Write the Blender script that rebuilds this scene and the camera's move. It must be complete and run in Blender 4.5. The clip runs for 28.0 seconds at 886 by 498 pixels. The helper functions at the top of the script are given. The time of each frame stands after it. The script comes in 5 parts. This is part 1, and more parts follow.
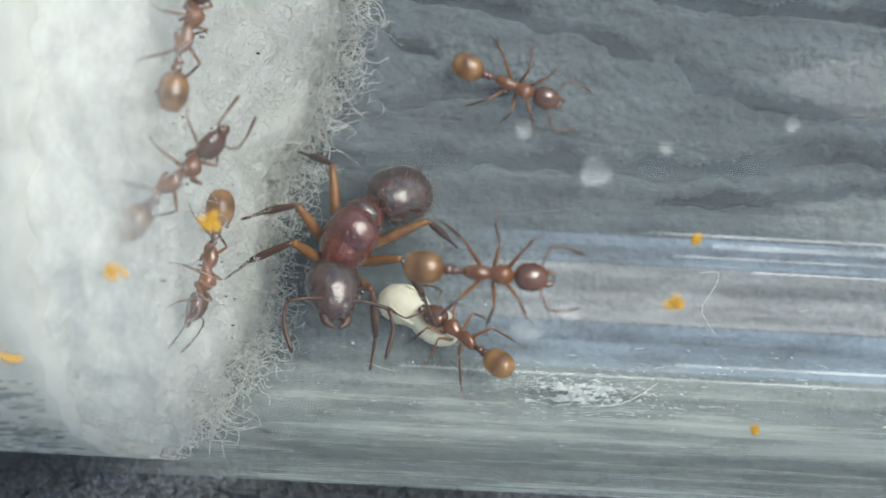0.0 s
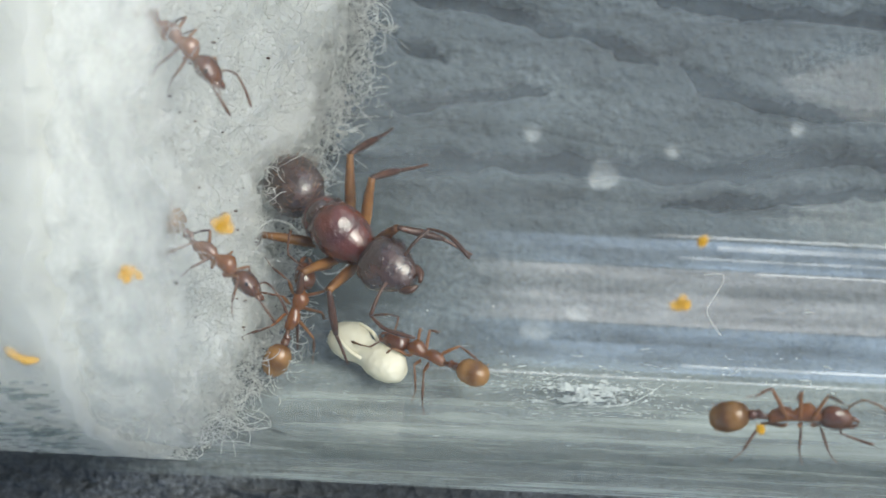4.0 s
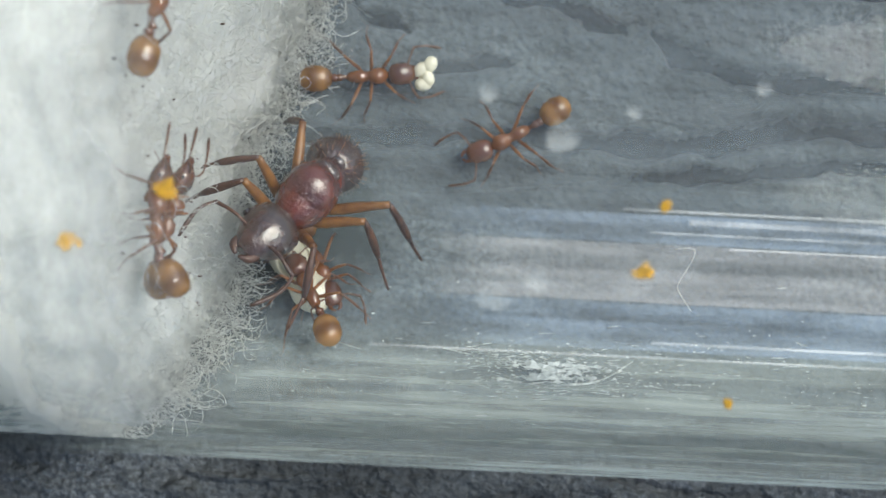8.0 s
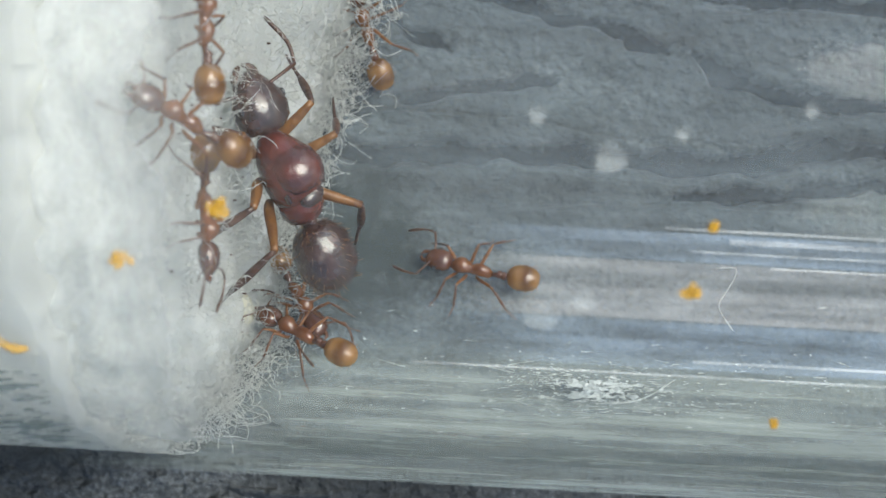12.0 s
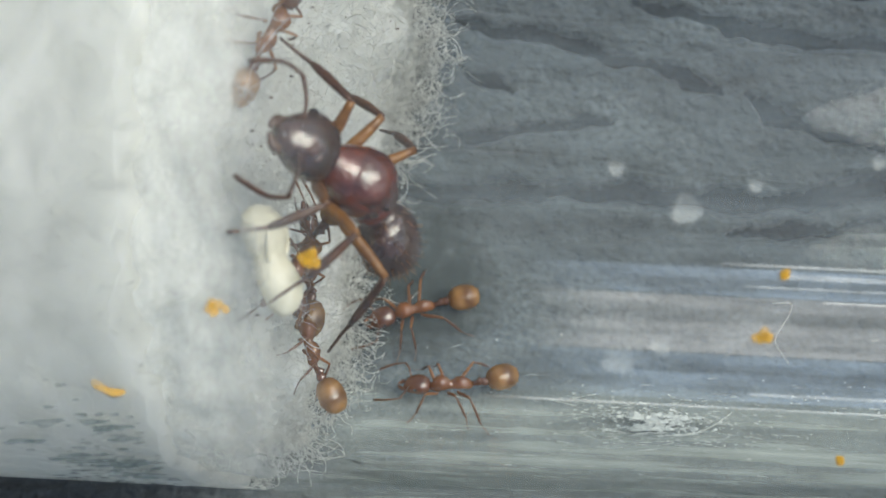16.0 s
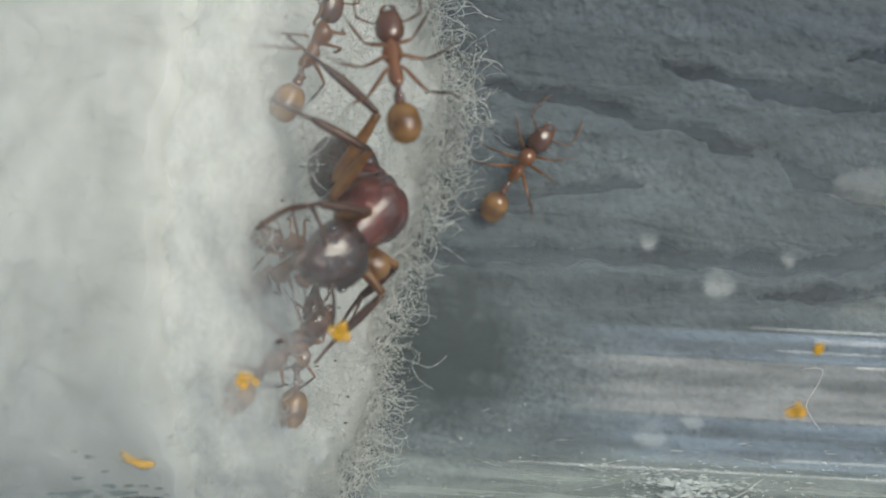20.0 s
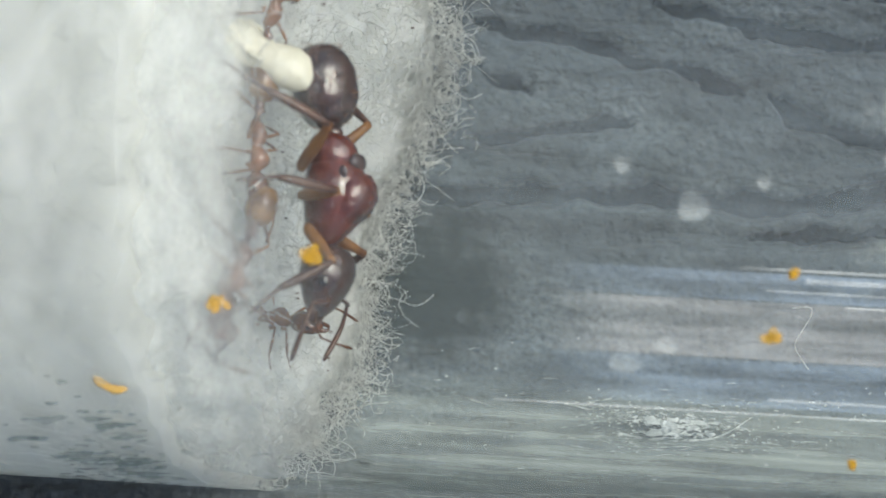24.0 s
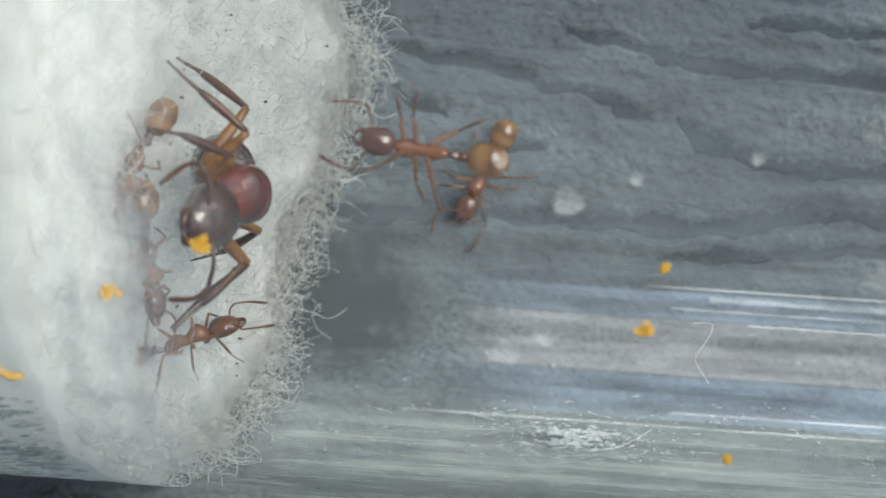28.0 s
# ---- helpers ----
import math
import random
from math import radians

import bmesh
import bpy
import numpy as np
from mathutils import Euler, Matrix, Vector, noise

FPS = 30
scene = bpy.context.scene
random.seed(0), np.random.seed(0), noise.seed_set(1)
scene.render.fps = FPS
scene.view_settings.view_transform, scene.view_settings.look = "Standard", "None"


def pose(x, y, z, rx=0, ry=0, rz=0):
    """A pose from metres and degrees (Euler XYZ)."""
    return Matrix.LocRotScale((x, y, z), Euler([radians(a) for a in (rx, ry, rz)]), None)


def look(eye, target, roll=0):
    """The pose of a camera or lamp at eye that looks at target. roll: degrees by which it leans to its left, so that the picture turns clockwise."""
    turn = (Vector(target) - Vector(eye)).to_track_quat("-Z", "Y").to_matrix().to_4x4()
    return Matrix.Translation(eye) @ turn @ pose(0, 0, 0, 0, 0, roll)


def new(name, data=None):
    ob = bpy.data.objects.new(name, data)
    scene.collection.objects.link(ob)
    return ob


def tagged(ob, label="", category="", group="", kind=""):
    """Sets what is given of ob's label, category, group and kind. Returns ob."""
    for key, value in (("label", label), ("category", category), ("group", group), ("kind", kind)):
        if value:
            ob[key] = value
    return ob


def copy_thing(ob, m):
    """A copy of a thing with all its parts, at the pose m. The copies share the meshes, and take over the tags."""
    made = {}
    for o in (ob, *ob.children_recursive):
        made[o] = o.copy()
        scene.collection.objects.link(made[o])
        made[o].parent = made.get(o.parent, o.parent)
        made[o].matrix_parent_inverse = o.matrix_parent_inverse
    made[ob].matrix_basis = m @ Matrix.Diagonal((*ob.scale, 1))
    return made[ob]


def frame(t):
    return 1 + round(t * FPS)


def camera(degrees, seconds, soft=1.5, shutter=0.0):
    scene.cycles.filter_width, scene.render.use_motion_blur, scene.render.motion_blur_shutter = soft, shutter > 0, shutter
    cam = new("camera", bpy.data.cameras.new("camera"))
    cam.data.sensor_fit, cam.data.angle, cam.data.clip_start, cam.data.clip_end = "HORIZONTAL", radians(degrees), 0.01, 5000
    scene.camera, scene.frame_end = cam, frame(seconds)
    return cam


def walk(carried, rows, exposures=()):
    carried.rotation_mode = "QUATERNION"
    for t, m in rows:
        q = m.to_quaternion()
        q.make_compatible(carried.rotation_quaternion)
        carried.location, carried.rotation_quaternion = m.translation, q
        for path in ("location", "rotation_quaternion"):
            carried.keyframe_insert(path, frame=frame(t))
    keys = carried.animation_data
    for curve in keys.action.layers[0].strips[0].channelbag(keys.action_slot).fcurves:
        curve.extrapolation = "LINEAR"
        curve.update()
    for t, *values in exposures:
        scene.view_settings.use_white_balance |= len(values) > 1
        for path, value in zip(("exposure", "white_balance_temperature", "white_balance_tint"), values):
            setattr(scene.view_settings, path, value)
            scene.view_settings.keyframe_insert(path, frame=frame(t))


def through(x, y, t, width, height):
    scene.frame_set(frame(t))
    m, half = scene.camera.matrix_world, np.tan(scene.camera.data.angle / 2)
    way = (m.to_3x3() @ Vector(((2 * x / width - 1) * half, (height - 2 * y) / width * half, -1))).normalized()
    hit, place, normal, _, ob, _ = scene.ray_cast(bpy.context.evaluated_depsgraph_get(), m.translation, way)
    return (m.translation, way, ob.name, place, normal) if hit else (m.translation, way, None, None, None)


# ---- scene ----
cam = camera(25.82, 28.0)
# seconds, place in millimetres, tilt and turn in degrees
PATH = [
    (0, -3.20, -5.34, 74.49, 4.20, -0.51, 3.00),
    (0.5, -3.25, -5.36, 74.44, 4.35, -0.55, 3.00),
    (1, -3.25, -5.28, 74.72, 4.71, -0.53, 2.84),
    (1.5, -3.12, -5.28, 74.99, 5.01, -0.50, 2.82),
    (2, -2.92, -5.10, 75.22, 5.25, -0.33, 2.85),
    (2.5, -3.25, -5.39, 75.34, 5.15, -0.43, 2.92),
    (3, -3.31, -5.49, 75.27, 4.68, -0.50, 2.99),
    (3.5, -3.39, -5.40, 75.33, 4.61, -0.29, 2.98),
    (4, -3.42, -5.41, 75.25, 4.27, -0.44, 2.92),
    (4.5, -2.99, -5.49, 75.44, 3.84, -0.62, 2.99),
    (6.5, -2.29, -5.27, 72.13, 3.98, -0.84, 3.22),
    (7, -2.41, -5.31, 72.44, 4.04, -0.75, 3.15),
    (7.5, -2.37, -6.03, 73.10, 3.88, -0.83, 2.97),
    (8, -2.33, -6.05, 73.02, 4.20, -0.70, 2.85),
    (8.5, -2.51, -6.14, 73.03, 4.27, -0.46, 2.80),
    (9, -2.71, -6.03, 72.94, 4.54, -0.27, 2.86),
    (9.5, -3.16, -5.75, 72.98, 4.70, -0.16, 3.02),
    (10, -2.83, -6.17, 73.16, 4.56, -0.32, 2.98),
    (10.5, -2.70, -6.30, 73.23, 4.43, -0.29, 2.93),
    (11, -2.57, -6.35, 73.17, 4.43, -0.25, 2.99),
    (11.5, -2.84, -6.07, 73.18, 4.63, 0.03, 3.07),
    (13.5, -3.78, -5.89, 74.47, 4.50, -0.34, 3.26),
    (14, -5.04, -5.72, 74.18, 4.49, 0.11, 2.92),
    (14.5, -5.19, -4.92, 76.13, 4.86, 0.28, 2.74),
    (15, -5.68, -4.40, 75.97, 5.00, 0.37, 2.87),
    (15.5, -5.08, -4.85, 75.69, 4.73, 0.32, 2.89),
    (16, -5.09, -5.07, 75.80, 4.78, 0.32, 2.89),
    (16.5, -5.32, -5.02, 75.14, 4.69, 0.50, 2.88),
    (17, -5.54, -4.69, 74.42, 4.84, 0.68, 2.89),
    (17.5, -5.93, -4.24, 75.26, 5.21, 0.78, 2.94),
    (18, -5.98, -4.00, 75.62, 5.35, 0.78, 3.05),
    (18.5, -5.72, -4.36, 75.77, 5.52, 0.74, 2.95),
    (19, -5.75, -4.47, 76.03, 5.59, 0.74, 2.97),
    (19.5, -4.25, -4.26, 76.49, 5.82, 0.56, 2.95),
    (20, -5.38, -4.06, 75.66, 5.89, 0.98, 3.07),
    (20.5, -5.69, -3.73, 76.15, 6.05, 1.14, 3.06),
    (21, -5.39, -3.94, 76.14, 5.92, 1.04, 3.20),
    (21.5, -5.19, -4.18, 76.10, 5.82, 1.15, 3.22),
    (23.5, -4.48, -4.54, 75.51, 5.69, 2.05, 3.24),
    (24, -3.75, -5.47, 75.04, 5.26, 1.79, 3.36),
    (24.5, -1.75, -8.20, 74.83, 4.71, 1.41, 3.57),
    (25, -0.68, -8.85, 74.99, 6.00, 1.25, 3.36),
    (25.5, -0.81, -8.77, 74.95, 6.61, 1.54, 3.46),
    (26, -1.32, -8.48, 75.26, 6.92, 1.80, 3.62),
    (26.5, -1.38, -9.02, 75.88, 7.59, 1.80, 3.91),
    (27, -4.99, -7.66, 76.41, 7.28, 2.73, 4.17),
    (27.5, -2.62, -7.13, 78.91, 7.59, 2.02, 4.03),
    (28, -0.43, -7.90, 76.58, 7.60, 1.49, 4.06),
]
MM = 0.001
EXPOSURES = [(t, 1.13 + s, k, 7) for t, s, k in ((0, 0.0, 6700), (11.5, 0.0, 6650), (14, -0.05, 6800), (16, -0.15, 6850), (18, -0.3, 7000), (21.5, -0.45, 7030), (23.5, -0.35, 6950), (24.5, 0.12, 6700), (26, 0.1, 6800), (27, -0.1, 7000), (28, -0.05, 6750))]
walk(cam, [(t, pose(x * MM, y * MM, z * MM, rx, ry, rz)) for t, x, y, z, rx, ry, rz in PATH], EXPOSURES)

# ---- light ----
world = bpy.data.worlds.new("daylight")
scene.world = world
world.use_nodes = True
wn = world.node_tree.nodes
sky = wn.new("ShaderNodeTexSky")
sky.sky_type, sky.sun_disc = "NISHITA", False
sky.sun_elevation, sky.sun_rotation = radians(57), radians(65)
world.node_tree.links.new(sky.outputs[0], wn["Background"].inputs[0])
wn["Background"].inputs[1].default_value = 0.09
sky.dust_density, sky.air_density = 1.5, 1.0
sun = new("sun", bpy.data.lights.new("sun", "SUN"))
sun.data.energy, sun.data.angle, sun.data.color = 2.1, radians(40), (1.0, 0.97, 0.92)
sun.matrix_world = look((0.30, 0.14, 0.50), (0, 0, 0))
cam.data.dof.use_dof, cam.data.dof.focus_distance, cam.data.dof.aperture_fstop = True, 0.0662, 105


# ---- materials ----
def material(name):
    m = bpy.data.materials.new(name)
    m.use_nodes = True
    m.node_tree.nodes.clear()
    return m


def node(m, kind, **inputs):
    n = m.node_tree.nodes.new("ShaderNode" + kind)
    for key, value in inputs.items():
        n.inputs[key.replace("_", " ")].default_value = value
    return n


def link(m, a, b):
    m.node_tree.links.new(a, b)


def output(m, shader):
    link(m, shader, node(m, "OutputMaterial").inputs[0])


def coordinates(m, scale=(1, 1, 1)):
    """Object coordinates in millimetres, stretched."""
    tc, mp = node(m, "TexCoord"), node(m, "Mapping")
    mp.inputs["Scale"].default_value = [1000 * s for s in scale]
    link(m, tc.outputs["Object"], mp.inputs["Vector"])
    return mp.outputs[0]


def grain(m, vector, scale, detail=4.0, rough=0.6):
    n = node(m, "TexNoise", Scale=scale, Detail=detail, Roughness=rough)
    link(m, vector, n.inputs["Vector"])
    return n.outputs["Fac"]


def ramp(m, fac, *stops):
    r = node(m, "ValToRGB")
    while len(r.color_ramp.elements) < len(stops):
        r.color_ramp.elements.new(0.5)
    for e, (place, value) in zip(r.color_ramp.elements, stops):
        e.position = place
        e.color = (value, value, value, 1) if isinstance(value, (int, float)) else (*value, 1)
    link(m, fac, r.inputs[0])
    return r.outputs[0]


def maths(m, what, a, b):
    n = node(m, "Math")
    n.operation = what
    for k, v in enumerate((a, b)):
        if isinstance(v, (int, float)):
            n.inputs[k].default_value = v
        else:
            link(m, v, n.inputs[k])
    return n.outputs[0]


def bumped(m, fac, distance, strength=1.0):
    b = node(m, "Bump", Strength=strength, Distance=distance)
    link(m, fac, b.inputs["Height"])
    return b.outputs[0]


def body_material(name, dark, light, glow, rough=0.28, through=0.25, bands=0.0, relief=0.45):
    """Insect cuticle: glossy, mottled, a little light passes through."""
    m = material(name)
    v = coordinates(m)
    n = grain(m, v, 1.6)
    if bands:
        w = node(m, "TexWave", Scale=bands / 6.28, Distortion=0.6, Detail=2.0)
        link(m, v, w.inputs["Vector"])
        n = maths(m, "ADD", maths(m, "MULTIPLY", n, 0.5), maths(m, "MULTIPLY", w.outputs["Fac"], 0.5))
    info = node(m, "ObjectInfo")
    c = ramp(m, n, (0.3, dark), (0.7, light))
    hsv = node(m, "HueSaturation")
    link(m, c, hsv.inputs["Color"])
    link(m, maths(m, "MULTIPLY_ADD", info.outputs["Random"], 0.3), hsv.inputs["Value"])
    hsv.inputs["Value"].links[0].from_node.inputs[2].default_value = 0.85
    p = node(m, "BsdfPrincipled", Roughness=rough, Coat_Weight=0.8 if rough < 0.2 else 0.0, Coat_Roughness=0.04, Coat_IOR=1.6)
    link(m, hsv.outputs[0], p.inputs["Base Color"])
    link(m, bumped(m, grain(m, v, 3.4, 3.0), 0.00016, relief), p.inputs["Normal"])
    tr = node(m, "BsdfTranslucent", Color=(*glow, 1))
    mix = node(m, "MixShader", Fac=through)
    link(m, p.outputs[0], mix.inputs[1]), link(m, tr.outputs[0], mix.inputs[2])
    output(m, mix.outputs[0])
    return m


queen_skin = body_material("queen_cuticle", (0.018, 0.010, 0.008), (0.055, 0.026, 0.018), (0.12, 0.03, 0.015), 0.14, 0.08, relief=0.9)
queen_red = body_material("queen_red_cuticle", (0.045, 0.012, 0.008), (0.14, 0.03, 0.016), (0.3, 0.04, 0.015), 0.12, 0.15, relief=0.8)
queen_limb = body_material("queen_leg_cuticle", (0.085, 0.036, 0.014), (0.28, 0.135, 0.042), (0.5, 0.25, 0.08), 0.35, 0.3)
amber = body_material("amber_cuticle", (0.09, 0.033, 0.011), (0.24, 0.09, 0.026), (0.55, 0.25, 0.07), 0.16, 0.33)
amber_bands = body_material("banded_amber_cuticle", (0.10, 0.048, 0.018), (0.28, 0.15, 0.052), (0.62, 0.38, 0.14), 0.14, 0.42, bands=2.6)
amber_head = body_material("brown_amber_cuticle", (0.045, 0.017, 0.008), (0.12, 0.042, 0.016), (0.35, 0.11, 0.03), 0.18, 0.2)
amber_limb = body_material("pale_leg_cuticle", (0.10, 0.042, 0.018), (0.23, 0.105, 0.042), (0.6, 0.3, 0.1), 0.35, 0.35)
queen_shin = body_material("dark_shin_cuticle", (0.03, 0.014, 0.01), (0.09, 0.04, 0.022), (0.12, 0.05, 0.02), 0.35, 0.1)
amber_shin = body_material("brown_shin_cuticle", (0.06, 0.025, 0.012), (0.14, 0.06, 0.028), (0.3, 0.13, 0.05), 0.35, 0.2)
eye_black = body_material("eye", (0.006, 0.005, 0.005), (0.015, 0.012, 0.012), (0.02, 0.01, 0.01), 0.15, 0.0)
brood_white = body_material("brood", (0.60, 0.57, 0.44), (0.80, 0.78, 0.66), (0.78, 0.74, 0.56), 0.35, 0.35)


def board_material(name, deep, mid, high, gloss, shine):
    m = material(name)
    v = coordinates(m, (0.35, 1, 1))
    fine = grain(m, coordinates(m), 5.0, 6.0, 0.7)
    broad = grain(m, v, 0.25, 4.0)
    both = maths(m, "MULTIPLY", fine, broad)
    p = node(m, "BsdfPrincipled", Roughness=0.42, Specular_IOR_Level=shine)
    link(m, ramp(m, both, (0.12, deep), (0.27, mid), (0.42, high)), p.inputs["Base Color"])
    link(m, ramp(m, fine, (0.3, gloss), (0.7, gloss + 0.25)), p.inputs["Roughness"])
    link(m, bumped(m, maths(m, "ADD", maths(m, "MULTIPLY", fine, 0.25), grain(m, coordinates(m, (0.8, 1, 1)), 2.6, 2.5, 0.5)), 0.0006, 1.0), p.inputs["Normal"])
    output(m, p.outputs[0])
    return m


def glass_material():
    """Clear glass with Fresnel gloss."""
    m = material("clear_glass")
    v = coordinates(m, (0.03, 1, 1))
    fr = node(m, "Fresnel", IOR=1.16)
    g = node(m, "BsdfGlossy", Roughness=0.03)
    link(m, bumped(m, grain(m, v, 1.2, 3.0), 0.00004, 0.35), g.inputs["Normal"])
    t = node(m, "BsdfTransparent", Color=(0.985, 0.995, 0.99, 1))
    mix = node(m, "MixShader")
    link(m, maths(m, "MINIMUM", fr.outputs[0], 0.1), mix.inputs[0]), link(m, t.outputs[0], mix.inputs[1]), link(m, g.outputs[0], mix.inputs[2])
    dust, dusty = node(m, "BsdfDiffuse", Color=(0.85, 0.88, 0.9, 1)), node(m, "MixShader")
    link(m, ramp(m, grain(m, coordinates(m, (0.3, 1, 1)), 0.7, 6.0, 0.7), (0.35, 0.002), (0.7, 0.014)), dusty.inputs[0])
    link(m, mix.outputs[0], dusty.inputs[1]), link(m, dust.outputs[0], dusty.inputs[2])
    output(m, dusty.outputs[0])
    return m


def film_material(name, low, high, tint, edge=None, fine=1.1, axis="Y", start=None, stretch=0.05):
    """A dry whitish film or painted reflection on glass, drawn out in streaks along the tube."""
    m = material(name)
    streak = grain(m, coordinates(m, (stretch, 1, 1)), fine, 8.0, 0.7)
    cloud = grain(m, coordinates(m, (0.3, 1, 1)), 0.9, 5.0)
    amount = ramp(m, maths(m, "MULTIPLY_ADD", streak, 0.5), (0.35, low), (0.65, high))
    amount.node.inputs[0].links[0].from_node.inputs[2].default_value = 0.0
    link(m, maths(m, "MULTIPLY", cloud, 0.5), amount.node.inputs[0].links[0].from_node.inputs[2])
    if edge:
        sep, reach = node(m, "SeparateXYZ"), node(m, "MapRange")
        link(m, coordinates(m), sep.inputs[0])
        link(m, sep.outputs[axis], reach.inputs["Value"])
        reach.inputs["From Min"].default_value, reach.inputs["From Max"].default_value = edge
        amount = maths(m, "MULTIPLY", amount, maths(m, "MULTIPLY", reach.outputs[0], ramp(m, streak, (0.3, 0.35), (0.6, 1.0))))
    if start:
        sep, reach = node(m, "SeparateXYZ"), node(m, "MapRange")
        link(m, coordinates(m), sep.inputs[0])
        link(m, maths(m, "ADD", sep.outputs["X"], maths(m, "MULTIPLY", cloud, 6.0)), reach.inputs["Value"])
        reach.inputs["From Min"].default_value, reach.inputs["From Max"].default_value = start
        amount = maths(m, "MULTIPLY", amount, reach.outputs[0])
    d = node(m, "BsdfDiffuse", Color=(*tint, 1))
    t = node(m, "BsdfTransparent")
    mix = node(m, "MixShader")
    link(m, amount, mix.inputs[0]), link(m, t.outputs[0], mix.inputs[1]), link(m, d.outputs[0], mix.inputs[2])
    output(m, mix.outputs[0])
    return m


def cotton_material(name, through):
    m = material(name)
    v = coordinates(m, (1, 0.5, 0.5))
    n = maths(m, "ADD", maths(m, "MULTIPLY", grain(m, v, 1.5, 7.0, 0.75), 0.6), maths(m, "MULTIPLY", grain(m, coordinates(m), 0.28, 3.0), 0.4))
    d = node(m, "BsdfPrincipled", Roughness=0.9, Subsurface_Weight=1.0 if through > 0.4 else 0.0, Subsurface_Scale=0.003, Specular_IOR_Level=0.1)
    d.inputs["Subsurface Radius"].default_value = (1.0, 1.0, 0.9)
    link(m, ramp(m, n, (0.34, (0.52, 0.53, 0.51)), (0.5, (0.60, 0.61, 0.585)), (0.64, (0.70, 0.705, 0.68))), d.inputs["Base Color"])
    link(m, bumped(m, n, 0.00045, 0.5), d.inputs["Normal"])
    t = node(m, "BsdfTranslucent", Color=(0.85, 0.86, 0.82, 1))
    mix = node(m, "MixShader", Fac=through)
    link(m, d.outputs[0], mix.inputs[1]), link(m, t.outputs[0], mix.inputs[2])
    output(m, mix.outputs[0])
    return m


grey_plank = board_material("grey_wood_grain", (0.014, 0.017, 0.019), (0.056, 0.065, 0.072), (0.16, 0.18, 0.197), 0.28, 0.3)
# Near-black groove floors: shade in the recesses put into the colour.
groove_shade = board_material("dark_groove", (0.003, 0.003, 0.003), (0.006, 0.006, 0.007), (0.016, 0.018, 0.019), 0.7, 0.02)
glass = glass_material()
# Film doubles as painted haze, lightening the board seen through the glass.
back_film = film_material("hazy_film", 0.042, 0.13, (0.62, 0.76, 0.84))
streak_glint = film_material("pale_glint_streak", 0.0, 0.36, (0.9, 0.92, 0.92))
crust = board_material("white_crust", (0.24, 0.27, 0.27), (0.42, 0.46, 0.45), (0.62, 0.66, 0.65), 0.5, 0.3)
spot_film = film_material("dried_drop", 0.03, 0.2, (0.88, 0.9, 0.86))
side_film = film_material("greenish_smear", 0.14, 0.58, (0.70, 0.79, 0.77), edge=(-6.3, -8.6), fine=1.6, start=(-12.0, -5.0))
# Pale and bluish tints stand in for sky reflected by the glass floor.
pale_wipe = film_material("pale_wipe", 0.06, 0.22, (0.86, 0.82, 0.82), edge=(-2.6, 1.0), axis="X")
blue_reflection = film_material("bluish_wipe", 0.05, 0.22, (0.55, 0.70, 0.92), edge=(-2.6, 1.5), axis="X")
crumb_film = film_material("orange_crumb", 0.24, 0.46, (0.66, 0.37, 0.03))
# Dark tint standing in for the board refracted in the tube's edge.
edge_refraction = film_material("mottled_refraction", 0.0, 0.75, (0.06, 0.085, 0.085), edge=(-9.75, -10.35), fine=2.2, start=(-13.0, -4.0), stretch=0.3)
fleck_film = film_material("damp_fleck", 0.2, 0.75, (0.15, 0.19, 0.18), fine=2.4)
cotton_skin = cotton_material("cotton_wool", 0.42)


def veil_material(name, reach, most):
    """A thin haze of cotton fibres, thinning out unevenly towards the open end of the tube."""
    m = material(name)
    sep, fade = node(m, "SeparateXYZ"), node(m, "MapRange")
    link(m, coordinates(m), sep.inputs[0])
    cloud = grain(m, coordinates(m, (0.6, 0.6, 0.6)), 0.55, 5.0, 0.6)
    wisp = grain(m, coordinates(m, (0.7, 0.35, 0.5)), 3.2, 8.0, 0.75)
    low = node(m, "MapRange")
    link(m, sep.outputs["Y"], low.inputs["Value"])
    low.inputs["From Min"].default_value, low.inputs["From Max"].default_value = 2.0, -1.0
    low.inputs["To Min"].default_value, low.inputs["To Max"].default_value = 0.0, -1.1
    spread = maths(m, "ADD", sep.outputs["X"], low.outputs[0])
    link(m, maths(m, "ADD", spread, maths(m, "MULTIPLY", cloud, 3.6)), fade.inputs["Value"])
    fade.interpolation_type = "SMOOTHSTEP"
    fade.inputs["From Min"].default_value, fade.inputs["From Max"].default_value = reach
    fade.inputs["To Min"].default_value, fade.inputs["To Max"].default_value = most, 0.0
    amount = maths(m, "MULTIPLY", fade.outputs[0], ramp(m, wisp, (0.3, 0.55), (0.65, 1.0)))
    d, through, lit = node(m, "BsdfDiffuse", Color=(0.66, 0.68, 0.665, 1)), node(m, "BsdfTranslucent", Color=(0.66, 0.68, 0.665, 1)), node(m, "MixShader", Fac=0.4)
    link(m, d.outputs[0], lit.inputs[1]), link(m, through.outputs[0], lit.inputs[2])
    t, mix = node(m, "BsdfTransparent"), node(m, "MixShader")
    link(m, amount, mix.inputs[0]), link(m, t.outputs[0], mix.inputs[1]), link(m, lit.outputs[0], mix.inputs[2])
    output(m, mix.outputs[0])
    return m


cotton_haze = veil_material("cotton_haze", (-12.8, -7.2), 0.78)
fibre_skin = cotton_material("cotton_fibre", 0.35)


